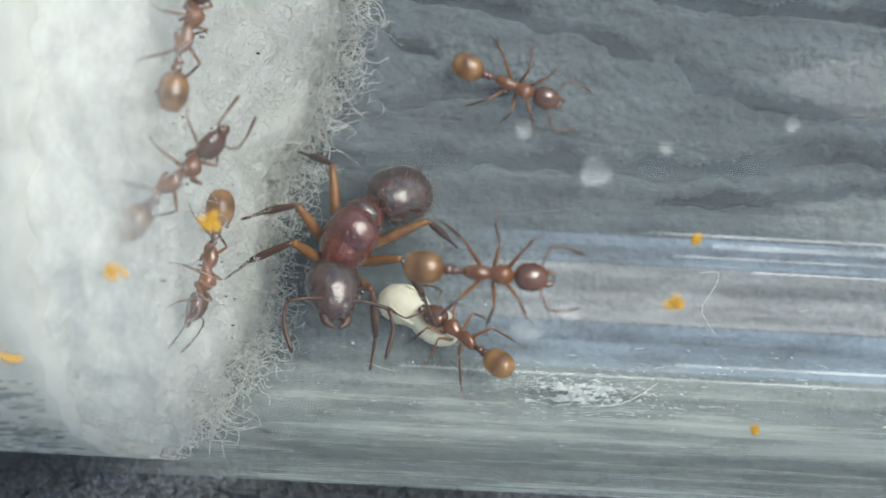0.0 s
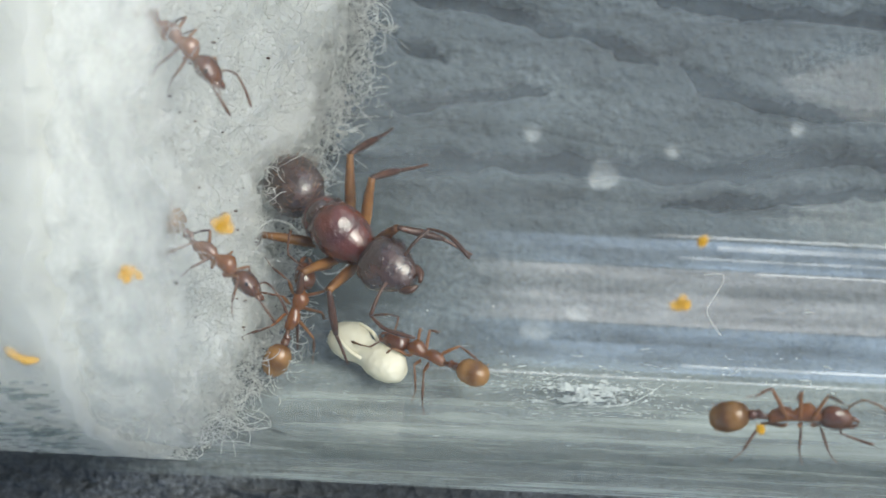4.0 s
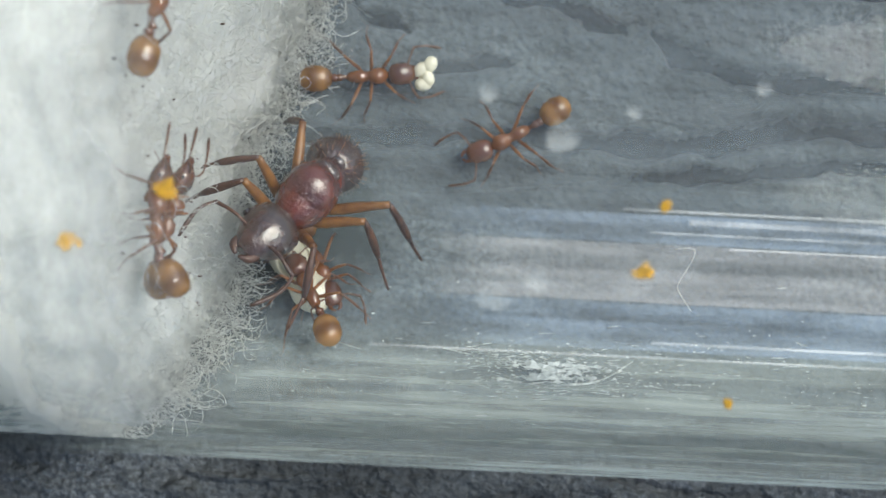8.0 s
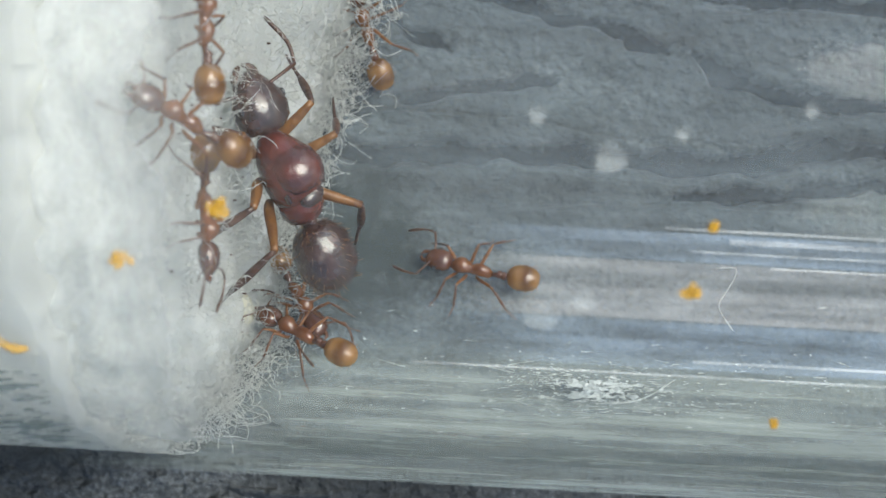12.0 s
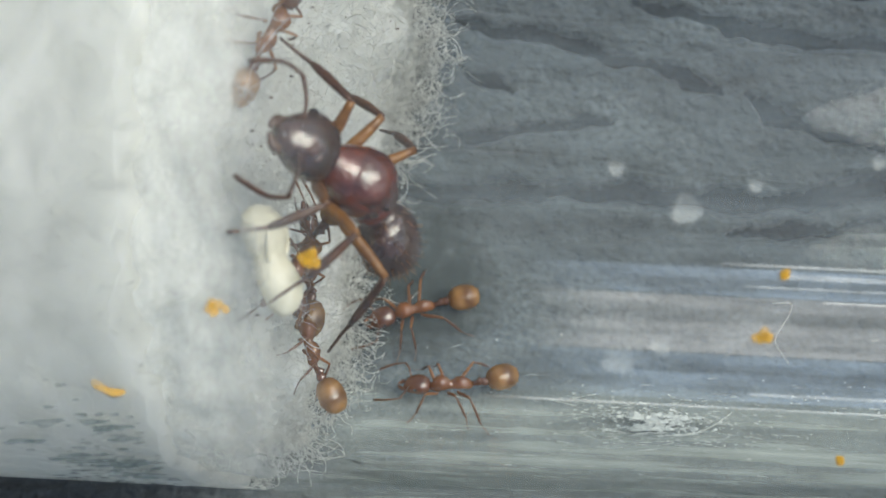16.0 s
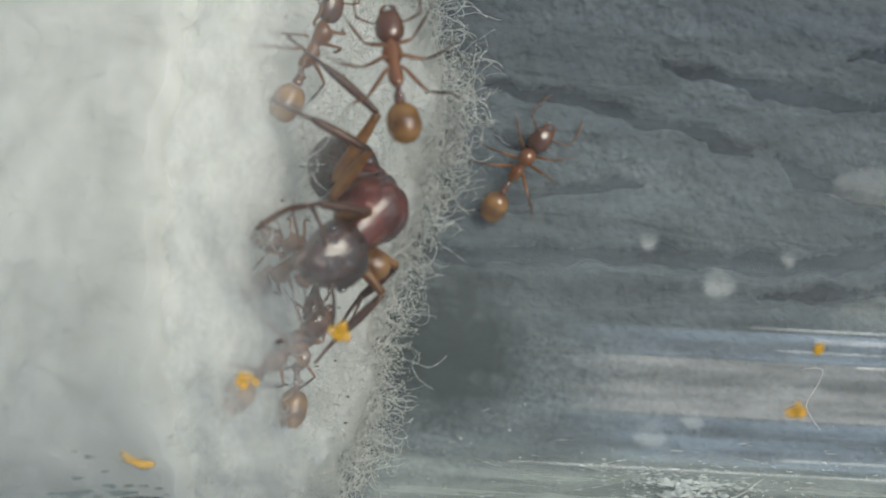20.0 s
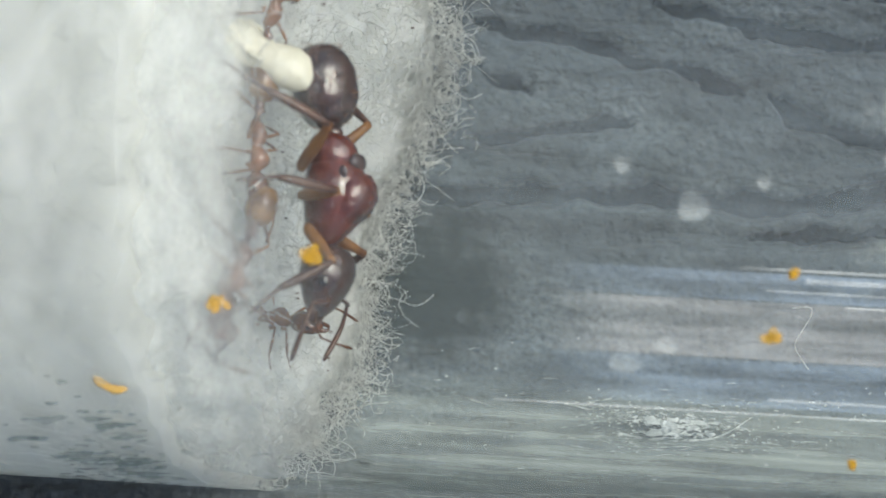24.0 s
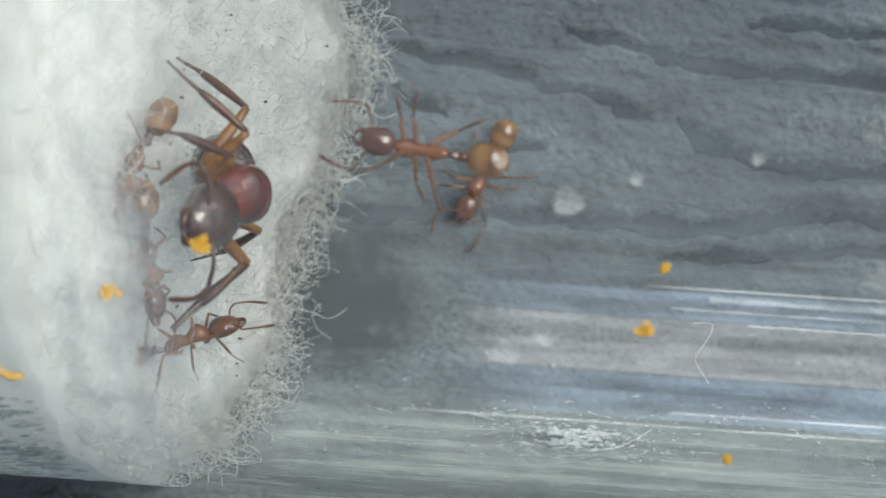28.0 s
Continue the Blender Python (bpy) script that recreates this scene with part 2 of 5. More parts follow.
# ---- mesh helpers ----
def mesh_object(name, verts, faces, skin, parent=None, smooth=True):
    me = bpy.data.meshes.new(name)
    me.from_pydata([tuple(c) for c in verts], [], faces)
    me.materials.append(skin)
    if smooth:
        me.polygons.foreach_set("use_smooth", [True] * len(me.polygons))
    me.update()
    ob = new(name, me)
    ob.parent = parent
    return ob


def sweep(points, radii, sides=8, flat=1.0):
    """Vertices and faces of a tapered tube with closed ends."""
    verts, faces = [], []
    pts = [Vector(p) for p in points]
    u = None
    for k, p in enumerate(pts):
        d = (pts[min(k + 1, len(pts) - 1)] - pts[max(k - 1, 0)]).normalized()
        u = d.orthogonal() if u is None else (u - d * u.dot(d))
        u.normalize()
        w = d.cross(u)
        r = radii[k]
        for s in range(sides):
            a = 2 * math.pi * s / sides
            verts.append(p + u * (math.cos(a) * r) + w * (math.sin(a) * r * flat))
    for k in range(len(pts) - 1):
        for s in range(sides):
            a, b = k * sides + s, k * sides + (s + 1) % sides
            faces.append((a, b, b + sides, a + sides))
    faces.append(tuple(range(sides))[::-1])
    faces.append(tuple(range((len(pts) - 1) * sides, len(pts) * sides)))
    return verts, faces


def loft(rings, sides=20):
    """A rounded body along x: rings of (x, z centre, half width, half height), closed to a point at both ends."""
    verts, faces = [], []
    for x, zc, ry, rz in rings:
        for s in range(sides):
            a = 2 * math.pi * s / sides
            verts.append((x, ry * math.cos(a), zc + rz * math.sin(a)))
    for k in range(len(rings) - 1):
        for s in range(sides):
            a, b = k * sides + s, k * sides + (s + 1) % sides
            faces.append((a, b, b + sides, a + sides))
    faces.append(tuple(range(sides))[::-1])
    faces.append(tuple(range((len(rings) - 1) * sides, len(rings) * sides)))
    return verts, faces


def egg(x0, x1, width, height, z=0.0, blunt=0.0, dip=None, n=11):
    """Rings of an egg-shaped body from x0 to x1."""
    rings = []
    for k in range(n):
        a = math.pi * (0.03 + 0.94 * k / (n - 1))
        s = math.sin(a) ** 0.85
        x = (x0 + x1) / 2 - (x1 - x0) / 2 * math.cos(a)
        lean = 1 + blunt * math.cos(a)
        rings.append((x, z, width / 2 * s * lean, height / 2 * s * lean))
    return rings


def scaled(vf, k=MM):
    return [Vector(v) * k for v in vf[0]], vf[1]


def part(name, vf, skin, parent, at=(0, 0, 0), label=""):
    """One mesh part in millimetres under its thing, with its joint at a place."""
    v, f = scaled(vf)
    ob = mesh_object(name, v, f, skin, parent)
    ob.location = Vector(at) * MM
    return tagged(ob, label) if label else ob


def joined(*pieces):
    verts, faces = [], []
    for v, f in pieces:
        n = len(verts)
        verts += list(v)
        faces += [tuple(i + n for i in q) for q in f]
    return verts, faces


# ---- board under the tube ----
TUBE_Y, TUBE_Z, OUTER, INNER = 2.95, 11.45, 11.4, 11.0


def value_noise(x, y, sx, sy, seed):
    """Smooth noise over arrays, with cells of sx by sy millimetres."""
    u, v = (x + 400) / sx, (y + 400) / sy
    rng = np.random.RandomState(seed)
    table = rng.rand(256, 256)
    i, j = np.floor(u).astype(int), np.floor(v).astype(int)
    fu, fv = u - i, v - j
    fu, fv = fu * fu * (3 - 2 * fu), fv * fv * (3 - 2 * fv)
    g = lambda a, b: table[b % 256, a % 256]
    return (g(i, j) * (1 - fu) + g(i + 1, j) * fu) * (1 - fv) + (g(i, j + 1) * (1 - fu) + g(i + 1, j + 1) * fu) * fv


# grooves of the embossed wood grain: points along each, width and depth in millimetres
GROOVES = [
    (((-9.5, 3.4), (-5.0, 3.65), (-1.5, 3.85), (1.8, 3.95), (4.2, 3.85), (6.6, 3.65), (8.5, 4.0), (10.4, 4.5), (13.0, 4.7), (24, 4.3)), 0.42, 0.7),
    (((-5.9, 10.4), (-2.2, 10.0), (0.2, 9.4), (3.2, 8.9), (3.6, 8.55), (5.0, 7.95)), 0.32, 0.45),
    (((5.9, 8.2), (6.95, 7.35), (8.3, 7.0), (9.4, 6.6), (11.3, 6.45), (14.5, 6.6), (22, 6.9)), 0.38, 0.5),
    (((1.2, 11.6), (3.5, 11.3), (5.8, 10.8), (8.1, 10.4), (10.4, 10.4), (14.1, 10.2), (21, 10.0)), 0.34, 0.45),
    (((8.7, 12.4), (10.3, 12.4), (14.0, 12.2), (17, 12.0)), 0.28, 0.4),
    (((5.4, 2.3), (6.3, 2.5), (8.4, 2.7), (12.7, 3.2), (14.3, 3.4), (20, 3.3)), 0.28, 0.4),
    (((-5.8, 8.7), (-4.6, 8.2), (-3.4, 7.9)), 0.3, 0.4),
    (((-5.6, 5.7), (-3.4, 6.1), (-1.6, 6.5), (0.6, 6.7)), 0.3, 0.4),
    (((-7.0, -10.7), (-2.6, -10.5), (0.4, -10.0), (3.7, -10.2), (12, -10.9)), 0.2, 0.1),
    (((4.6, -8.9), (7.9, -9.5), (11.1, -9.6), (15, -10.1)), 0.2, 0.1),
]


def build_board():
    xs, ys = np.arange(-32, 34.01, 0.12), np.arange(-18, 24.01, 0.075)
    X, Y = np.meshgrid(xs, ys)
    warp = Y + 0.9 * value_noise(X, Y, 9, 3, 3) + 0.3 * value_noise(X, Y, 2, 1, 4)
    H = 0.16 * value_noise(X, warp, 11, 1.1, 5) + 0.12 * value_noise(X, warp, 4, 0.5, 6) + 0.07 * value_noise(X, Y, 0.8, 0.45, 7) + 0.22 * value_noise(X, Y, 0.42, 0.34, 8) + 0.14 * value_noise(X, Y, 0.9, 0.55, 10)
    ridge = np.abs(value_noise(X, warp, 16, 1.6, 9) - 0.5)
    H -= 0.22 * np.clip(1 - ridge / 0.05, 0, 1)
    shade_mask = np.zeros(X.shape)
    for points, width, depth in GROOVES:
        best = np.full(X.shape, 1e9)
        wob = Y + 0.35 * (value_noise(X, Y, 0.9, 0.9, 11) - 0.5) + 0.16 * (value_noise(X, Y, 0.3, 0.3, 14) - 0.5)
        for (ax, ay), (bx, by) in zip(points, points[1:]):
            t = np.clip(((X - ax) * (bx - ax) + (wob - ay) * (by - ay)) / ((bx - ax) ** 2 + (by - ay) ** 2), 0, 1)
            best = np.minimum(best, np.hypot(X - ax - t * (bx - ax), wob - ay - t * (by - ay)))
        w = width * (0.45 + 0.95 * value_noise(X, Y, 1.3, 1.3, 12))
        for ex, ey in (points[0], points[-1]):
            w = w * np.clip(0.2 + 0.55 * np.hypot(X - ex, Y - ey), 0.2, 1.0)
        H -= depth * (2.2 * np.exp(-(best / (0.85 * w)) ** 4) + 0.5 * np.exp(-(best / (1.7 * w)) ** 2))
        # Marks the recess floors that get the painted shade.
        shade_mask = np.maximum(shade_mask, (depth > 0.2) * np.exp(-(best / (0.92 * w)) ** 4))
        H += 0.22 * depth * np.exp(-((best - 2.0 * w) / (0.6 * w)) ** 2)
    # a raised chip and a thin lip of the embossing beside the tube
    cx, cy = X + 11.0 + 0.5 * (Y + 10.3), Y + 10.3 + 0.3 * (value_noise(X, Y, 0.7, 0.7, 21) - 0.5)
    H += 0.45 * np.clip(2.2 * (1 - np.hypot(cx / 0.75, cy / 0.55)), 0, 1)
    lip = np.abs(Y + 9.55 - 0.12 * np.sin(X * 0.9)) + 0.1 * value_noise(X, Y, 1, 1, 22)
    H += 0.4 * np.exp(-(lip / 0.12) ** 2) * np.clip((X + 11.2) / 0.4, 0, 1) * np.clip((-6.6 - X) / 0.6, 0, 1)
    edge = np.minimum(np.minimum(X + 32, 34 - X), np.minimum(Y + 18, 24 - Y))
    H = (H - H.max()) * np.clip(edge / 4, 0, 1)
    ny, nx = X.shape
    verts = np.stack([X, Y, H], -1).reshape(-1, 3) * MM
    i = np.arange(nx * ny).reshape(ny, nx)
    faces = np.stack([i[:-1, :-1], i[:-1, 1:], i[1:, 1:], i[1:, :-1]], -1).reshape(-1, 4)
    n, far = len(verts), 3.0
    x0, x1, y0, y1 = xs[0] * MM, xs[-1] * MM, ys[0] * MM, ys[-1] * MM
    ring = [(-far, -far, 0), (far, -far, 0), (far, far, 0), (-far, far, 0), (x0, y0, 0), (x1, y0, 0), (x1, y1, 0), (x0, y1, 0)]
    outer = [(n, n + 1, n + 5, n + 4), (n + 1, n + 2, n + 6, n + 5), (n + 2, n + 3, n + 7, n + 6), (n + 3, n, n + 4, n + 7)]
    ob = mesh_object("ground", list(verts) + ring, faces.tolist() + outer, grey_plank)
    ob.data.materials.append(groove_shade)
    kinds = np.where(shade_mask[:-1, :-1] + 0.5 * (value_noise(X, Y, 0.4, 0.3, 13)[:-1, :-1] - 0.5) > 0.5, 1, 0)
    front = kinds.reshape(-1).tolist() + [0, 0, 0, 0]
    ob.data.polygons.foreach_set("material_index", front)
    return tagged(ob, "weathered grey board embossed with deep wood grain", "board", kind="structure")


build_board()


# ---- test tube ----
def ring_strip(radius, x_values, a0, a1, n):
    """Part of a cylinder along the tube; angles in degrees from straight down."""
    verts, faces = [], []
    for x in x_values:
        for k in range(n + 1):
            a = radians(a0 + (a1 - a0) * k / n)
            verts.append((x, radius * math.sin(a), -radius * math.cos(a)))
    for i in range(len(x_values) - 1):
        for k in range(n):
            a = i * (n + 1) + k
            faces.append((a, a + 1, a + n + 2, a + n + 1))
    return verts, faces


tube = tagged(new("test_tube"), "clear glass test tube lying on the dark board", "test tube")
tube.location = (0, TUBE_Y * MM, TUBE_Z * MM)


def tube_wall():
    profile = [(78, OUTER), (79, OUTER + 0.5), (79.5, OUTER + 0.2), (79.3, INNER + 0.2), (78.5, INNER)]
    profile += [(60, INNER), (20, INNER), (-20, INNER), (-60, INNER)]
    profile += [(-60 - INNER * math.sin(radians(a)), INNER * math.cos(radians(a))) for a in (15, 30, 45, 60, 75, 88)]
    profile += [(-60 - OUTER * math.sin(radians(a)), OUTER * math.cos(radians(a))) for a in (88, 75, 60, 45, 30, 15)]
    profile += [(-60, OUTER), (-20, OUTER), (20, OUTER), (60, OUTER), (78, OUTER)]
    verts, faces, n = [], [], 96
    for x, r in profile:
        for k in range(n):
            a = 2 * math.pi * k / n
            verts.append((x, r * math.sin(a), -r * math.cos(a)))
    for i in range(len(profile) - 1):
        for k in range(n):
            a, b = i * n + k, i * n + (k + 1) % n
            faces.append((a, a + n, b + n, b))
    return verts, faces


part("wall", tube_wall(), glass, tube)
part("floor_film", ring_strip(INNER - 0.03, (-13, 0, 20, 50, 78), -88, 88, 72), back_film, tube, label="whitish film with painted haze streaked along the lower inside")
part("side_smear", ring_strip(OUTER + 0.03, (-17, -8, 0, 20, 50, 76), -89, -32, 30), side_film, tube, label="whitish smears along the outside of the glass")


# The board's dark refraction in the glass edge, painted as a strip.
part("mottled_band", ring_strip(INNER - 0.1, (-14, -4, 10, 40, 76), -79, -64, 10), edge_refraction, tube, label="dark mottled refraction of the board painted along the side of the glass")


def shadow_material():
    """A grey painted shadow that thins out unevenly from its middle."""
    m = material("damp_patch")
    tc, mp = node(m, "TexCoord"), node(m, "Mapping")
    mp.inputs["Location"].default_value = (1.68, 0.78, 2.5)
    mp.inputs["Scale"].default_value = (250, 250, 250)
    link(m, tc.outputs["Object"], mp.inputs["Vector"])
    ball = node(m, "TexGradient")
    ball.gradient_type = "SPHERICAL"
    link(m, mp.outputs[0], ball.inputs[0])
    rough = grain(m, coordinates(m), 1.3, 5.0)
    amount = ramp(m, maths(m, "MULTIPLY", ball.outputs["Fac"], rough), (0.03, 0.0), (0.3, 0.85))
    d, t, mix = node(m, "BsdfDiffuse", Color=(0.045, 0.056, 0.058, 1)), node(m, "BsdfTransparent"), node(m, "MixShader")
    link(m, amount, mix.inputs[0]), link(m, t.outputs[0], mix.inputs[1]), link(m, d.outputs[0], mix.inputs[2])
    output(m, mix.outputs[0])
    return m


# Reflection bands laid on the floor as tinted strips.
for name, skin, y0, y1 in (("pale_wipe_mark", pale_wipe, -2.4, -0.15), ("bluish_wipe_mark", blue_reflection, -4.2, -2.45), ("bluish_wipe_mark", blue_reflection, -0.1, 1.0)):
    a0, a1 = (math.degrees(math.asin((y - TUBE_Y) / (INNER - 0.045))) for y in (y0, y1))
    part(name, ring_strip(INNER - 0.045, (-2.5, 10, 40, 76), a0, a1, 10), skin, tube, label="faint reflection band painted along the floor")
# Soft shadow of queen and plug on the floor, put into the colour.
part("damp_patch", ring_strip(INNER - 0.06, (-10.5, -8, -6, -4, -2.5), -45, 12, 30), shadow_material(), tube, label="grey shadow painted on the tube floor")
# Thin pale strips painted as bright reflections along the glass.
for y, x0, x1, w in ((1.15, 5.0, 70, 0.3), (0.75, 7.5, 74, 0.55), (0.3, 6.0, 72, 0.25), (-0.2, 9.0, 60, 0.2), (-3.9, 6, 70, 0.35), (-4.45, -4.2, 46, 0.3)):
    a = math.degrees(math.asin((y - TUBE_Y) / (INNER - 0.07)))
    part("streak", ring_strip(INNER - 0.07, (x0, x0 + (x1 - x0) / 3, (x0 + x1) / 2, x1), a - w, a + w, 2), streak_glint, tube)


for piece in tube.children:
    piece.visible_shadow = False


# ---- cotton plug ----
def face_x(y, z):
    """Where the torn face of the plug stands, in millimetres."""
    back = -9.6 + 3.6 * max(0.0, min(1.0, (y - 2.0) / 7.0)) ** 1.2 + 0.6 * math.exp(-((y + 3.5) / 1.6) ** 2)
    lift = max(0.0, min(1.0, (z - 1.0) / 20.0))
    round_off = 2.6 * lift * min(1.0, math.hypot(y - TUBE_Y, z - TUBE_Z) / 11.0) ** 6
    return back + (-12.4 - back) * lift ** 0.75 - round_off


def cotton_plug():
    verts, faces, n, rings = [], [], 120, 34
    for j in range(rings + 1):
        r = (INNER - 0.08) * j / rings
        for k in range(n):
            a = 2 * math.pi * k / n
            y, z = TUBE_Y + r * math.sin(a), TUBE_Z - r * math.cos(a)
            x = face_x(y, z) + 0.5 * (noise.fractal(Vector((y, z, 1)) * 0.45, 0.8, 2, 5)) + 0.2 * noise.noise(Vector((y, z, 5)) * 1.7)
            verts.append((x, y, z))
    for j in range(rings):
        for k in range(n):
            a, b = j * n + k, j * n + (k + 1) % n
            faces.append((a, b, b + n, a + n))
    base = rings * n
    steps = 60
    for i in range(1, steps + 1):
        f = i / steps
        for k in range(n):
            a = 2 * math.pi * k / n
            x0, _, _ = verts[base + k]
            x = x0 + (-42 - x0) * f ** 1.5
            dent = 0.28 * max(0.0, 0.25 + noise.fractal(Vector((x * 0.45, math.sin(a) * 5, math.cos(a) * 5)), 0.7, 2, 4)) * min(1, 5 * f)
            r = INNER - 0.08 - dent
            verts.append((x, TUBE_Y + r * math.sin(a), TUBE_Z - r * math.cos(a)))
        for k in range(n):
            a, b = base + (i - 1) * n + k, base + (i - 1) * n + (k + 1) % n
            faces.append((a, b, b + n, a + n))
    faces.append(tuple(base + steps * n + k for k in range(n)))
    return verts, faces


v, f = scaled(cotton_plug())
plug = tagged(mesh_object("cotton_plug", v, f, cotton_skin), "white cotton wool plug with a torn fluffy face", "cotton plug")


def veil(radius, x0, x1, a0, a1):
    """A rumpled sheet of thin fibres hanging under the upper glass."""
    verts, faces, nx, na = [], [], 60, 70
    for i in range(nx + 1):
        x = x0 + (x1 - x0) * i / nx
        for k in range(na + 1):
            a = radians(a0 + (a1 - a0) * k / na)
            r = radius - 1.6 * min(1.0, max(0.0, (-14.5 - x) / 2.5)) - 0.5 * abs(noise.fractal(Vector((x * 0.5, a * 5, radius)), 0.8, 2, 3))
            verts.append((x, TUBE_Y + r * math.sin(a), TUBE_Z - r * math.cos(a)))
    for i in range(nx):
        for k in range(na):
            a = i * (na + 1) + k
            faces.append((a, a + 1, a + na + 2, a + na + 1))
    return verts, faces


v, f = scaled(veil(INNER - 0.4, -18.5, -6.8, 95, 265))
haze = tagged(mesh_object("cotton_haze", v, f, cotton_haze), "thin haze of white cotton fibres under the glass", "cotton haze", kind="stuff")
haze.visible_shadow = False


def curls(count, seed, length, radius, rim, lift=0.55):
    """Loose curled fibres standing off the torn face, most of them along its rim on the floor."""
    rng = random.Random(seed)
    pieces_v, pieces_f = [], []
    ring = [(1.0, 0.0), (-0.5, 0.866), (-0.5, -0.866)]
    for _ in range(count):
        if rng.random() < rim:
            a = rng.gauss(0, 52)
            r = INNER - abs(rng.gauss(0, 0.8)) - 0.1
            spread = rng.gauss(0.25, 0.6)
        else:
            a = rng.uniform(0, 360)
            r = (INNER - 0.2) * math.sqrt(rng.random())
            spread = abs(rng.gauss(0.0, lift))
        y, z = TUBE_Y + r * math.sin(radians(a)), TUBE_Z - r * math.cos(radians(a))
        p = Vector((face_x(y, z) + spread, y, z))
        d = Vector((rng.gauss(0, 1), rng.gauss(0, 1), rng.gauss(0, 1))).normalized()
        bend = Vector((rng.gauss(0, 1), rng.gauss(0, 1), rng.gauss(0, 1))).normalized()
        turn, step = rng.uniform(0.05, 0.6), rng.uniform(0.06, 0.13)
        n0 = len(pieces_v)
        thick = radius * rng.uniform(0.6, 1.4)
        for k in range(length):
            off = Vector((0, p.y - TUBE_Y, p.z - TUBE_Z))
            if off.length > INNER - 0.06:
                off *= (INNER - 0.06) / off.length
                p = Vector((p.x, TUBE_Y + off.y, TUBE_Z + off.z))
            u = d.orthogonal().normalized()
            w = d.cross(u)
            taper = thick * (0.4 if k in (0, length - 1) else 1.0)
            pieces_v += [p + u * (c * taper) + w * (s * taper) for c, s in ring]
            if k:
                b0 = n0 + 3 * k
                pieces_f += [(b0 - 3 + s, b0 - 3 + (s + 1) % 3, b0 + (s + 1) % 3, b0 + s) for s in range(3)]
            if rng.random() < 0.12:
                bend = (bend + Vector((rng.gauss(0, 1), rng.gauss(0, 1), rng.gauss(0, 1)))).normalized()
            d = (d + bend.cross(d) * turn + Vector((rng.gauss(0, 0.12), rng.gauss(0, 0.12), rng.gauss(0, 0.12)))).normalized()
            p = p + d * step
    return pieces_v, pieces_f


v, f = scaled(curls(4300, 4, 20, 0.0115, 0.66))
tagged(mesh_object("cotton_fibres", v, f, fibre_skin), "loose curled white fibres at the torn cotton edge", "fibres", kind="stuff")
v, f = scaled(curls(3600, 9, 20, 0.006, 0.06, 0.3))
tagged(mesh_object("cotton_fluff", v, f, fibre_skin), "fine white fluff standing off the cotton face", "fluff", kind="stuff")


def pressed_fibres():
    """Fine fibres lying against the glass round the side of the plug."""
    rng = random.Random(15)
    verts, faces = [], []
    for _ in range(3800):
        x, a = rng.uniform(-30, -11.5), rng.uniform(-100, 270)
        z = TUBE_Z - INNER * math.cos(radians(a))
        y = TUBE_Y + INNER * math.sin(radians(a))
        if x > face_x(y, z) - 0.2:
            continue
        heading, bend = rng.gauss(0.3, 0.7), rng.gauss(0, 0.12)
        n0, thick, count = len(verts), rng.uniform(0.006, 0.014), 10
        for k in range(count):
            q = radians(a)
            out = Vector((0, math.sin(q), -math.cos(q)))
            p = Vector((x, TUBE_Y, TUBE_Z)) + out * (INNER - 0.06 - 0.04 * rng.random())
            side = Vector((-math.sin(heading), math.cos(q) * math.cos(heading), math.sin(q) * math.cos(heading)))
            verts += [p + side * thick, p - side * thick, p - out * thick]
            if k:
                b0 = n0 + 3 * k
                faces += [(b0 - 3 + s, b0 - 3 + (s + 1) % 3, b0 + (s + 1) % 3, b0 + s) for s in range(3)]
            x += 0.16 * math.cos(heading)
            a += math.degrees(0.16 * math.sin(heading) / INNER)
            heading += bend + rng.gauss(0, 0.1)
    return verts, faces


v, f = scaled(pressed_fibres())
tagged(mesh_object("pressed_fibres", v, f, fibre_skin), "fine cotton fibres pressed flat against the glass", "fibres", kind="stuff")


def wet_flecks():
    """Small grey damp flecks where the plug meets the lower side of the glass."""
    rng = random.Random(44)
    verts, faces = [], []
    for _ in range(190):
        x, a = rng.gauss(-15.4, 1.3), rng.gauss(-113, 9)
        if x > face_x(TUBE_Y + INNER * math.sin(radians(a)), TUBE_Z - INNER * math.cos(radians(a))) - 0.2:
            continue
        size = rng.uniform(0.06, 0.16) if rng.random() < 0.85 else rng.uniform(0.2, 0.4)
        q = radians(a)
        out, side = Vector((0, math.sin(q), -math.cos(q))), Vector((0, math.cos(q), math.sin(q)))
        base, sides = len(verts), 9
        p = Vector((x, TUBE_Y, TUBE_Z)) + out * (INNER - 0.025)
        verts.append(p - out * 0.02)
        for s in range(sides):
            t = 2 * math.pi * s / sides
            g = size * rng.uniform(0.5, 1.3)
            verts.append(p + Vector((1, 0, 0)) * (1.7 * g * math.cos(t)) + side * (0.6 * g * math.sin(t) - 0.3 * g * math.cos(t)))
        faces += [(base, base + 1 + s, base + 1 + (s + 1) % sides) for s in range(sides)]
    return verts, faces


v, f = scaled(wet_flecks())
flecks = tagged(mesh_object("damp_flecks", v, f, fleck_film), "small grey damp flecks in the pressed cotton", "damp flecks", kind="stuff")
flecks.visible_shadow = False


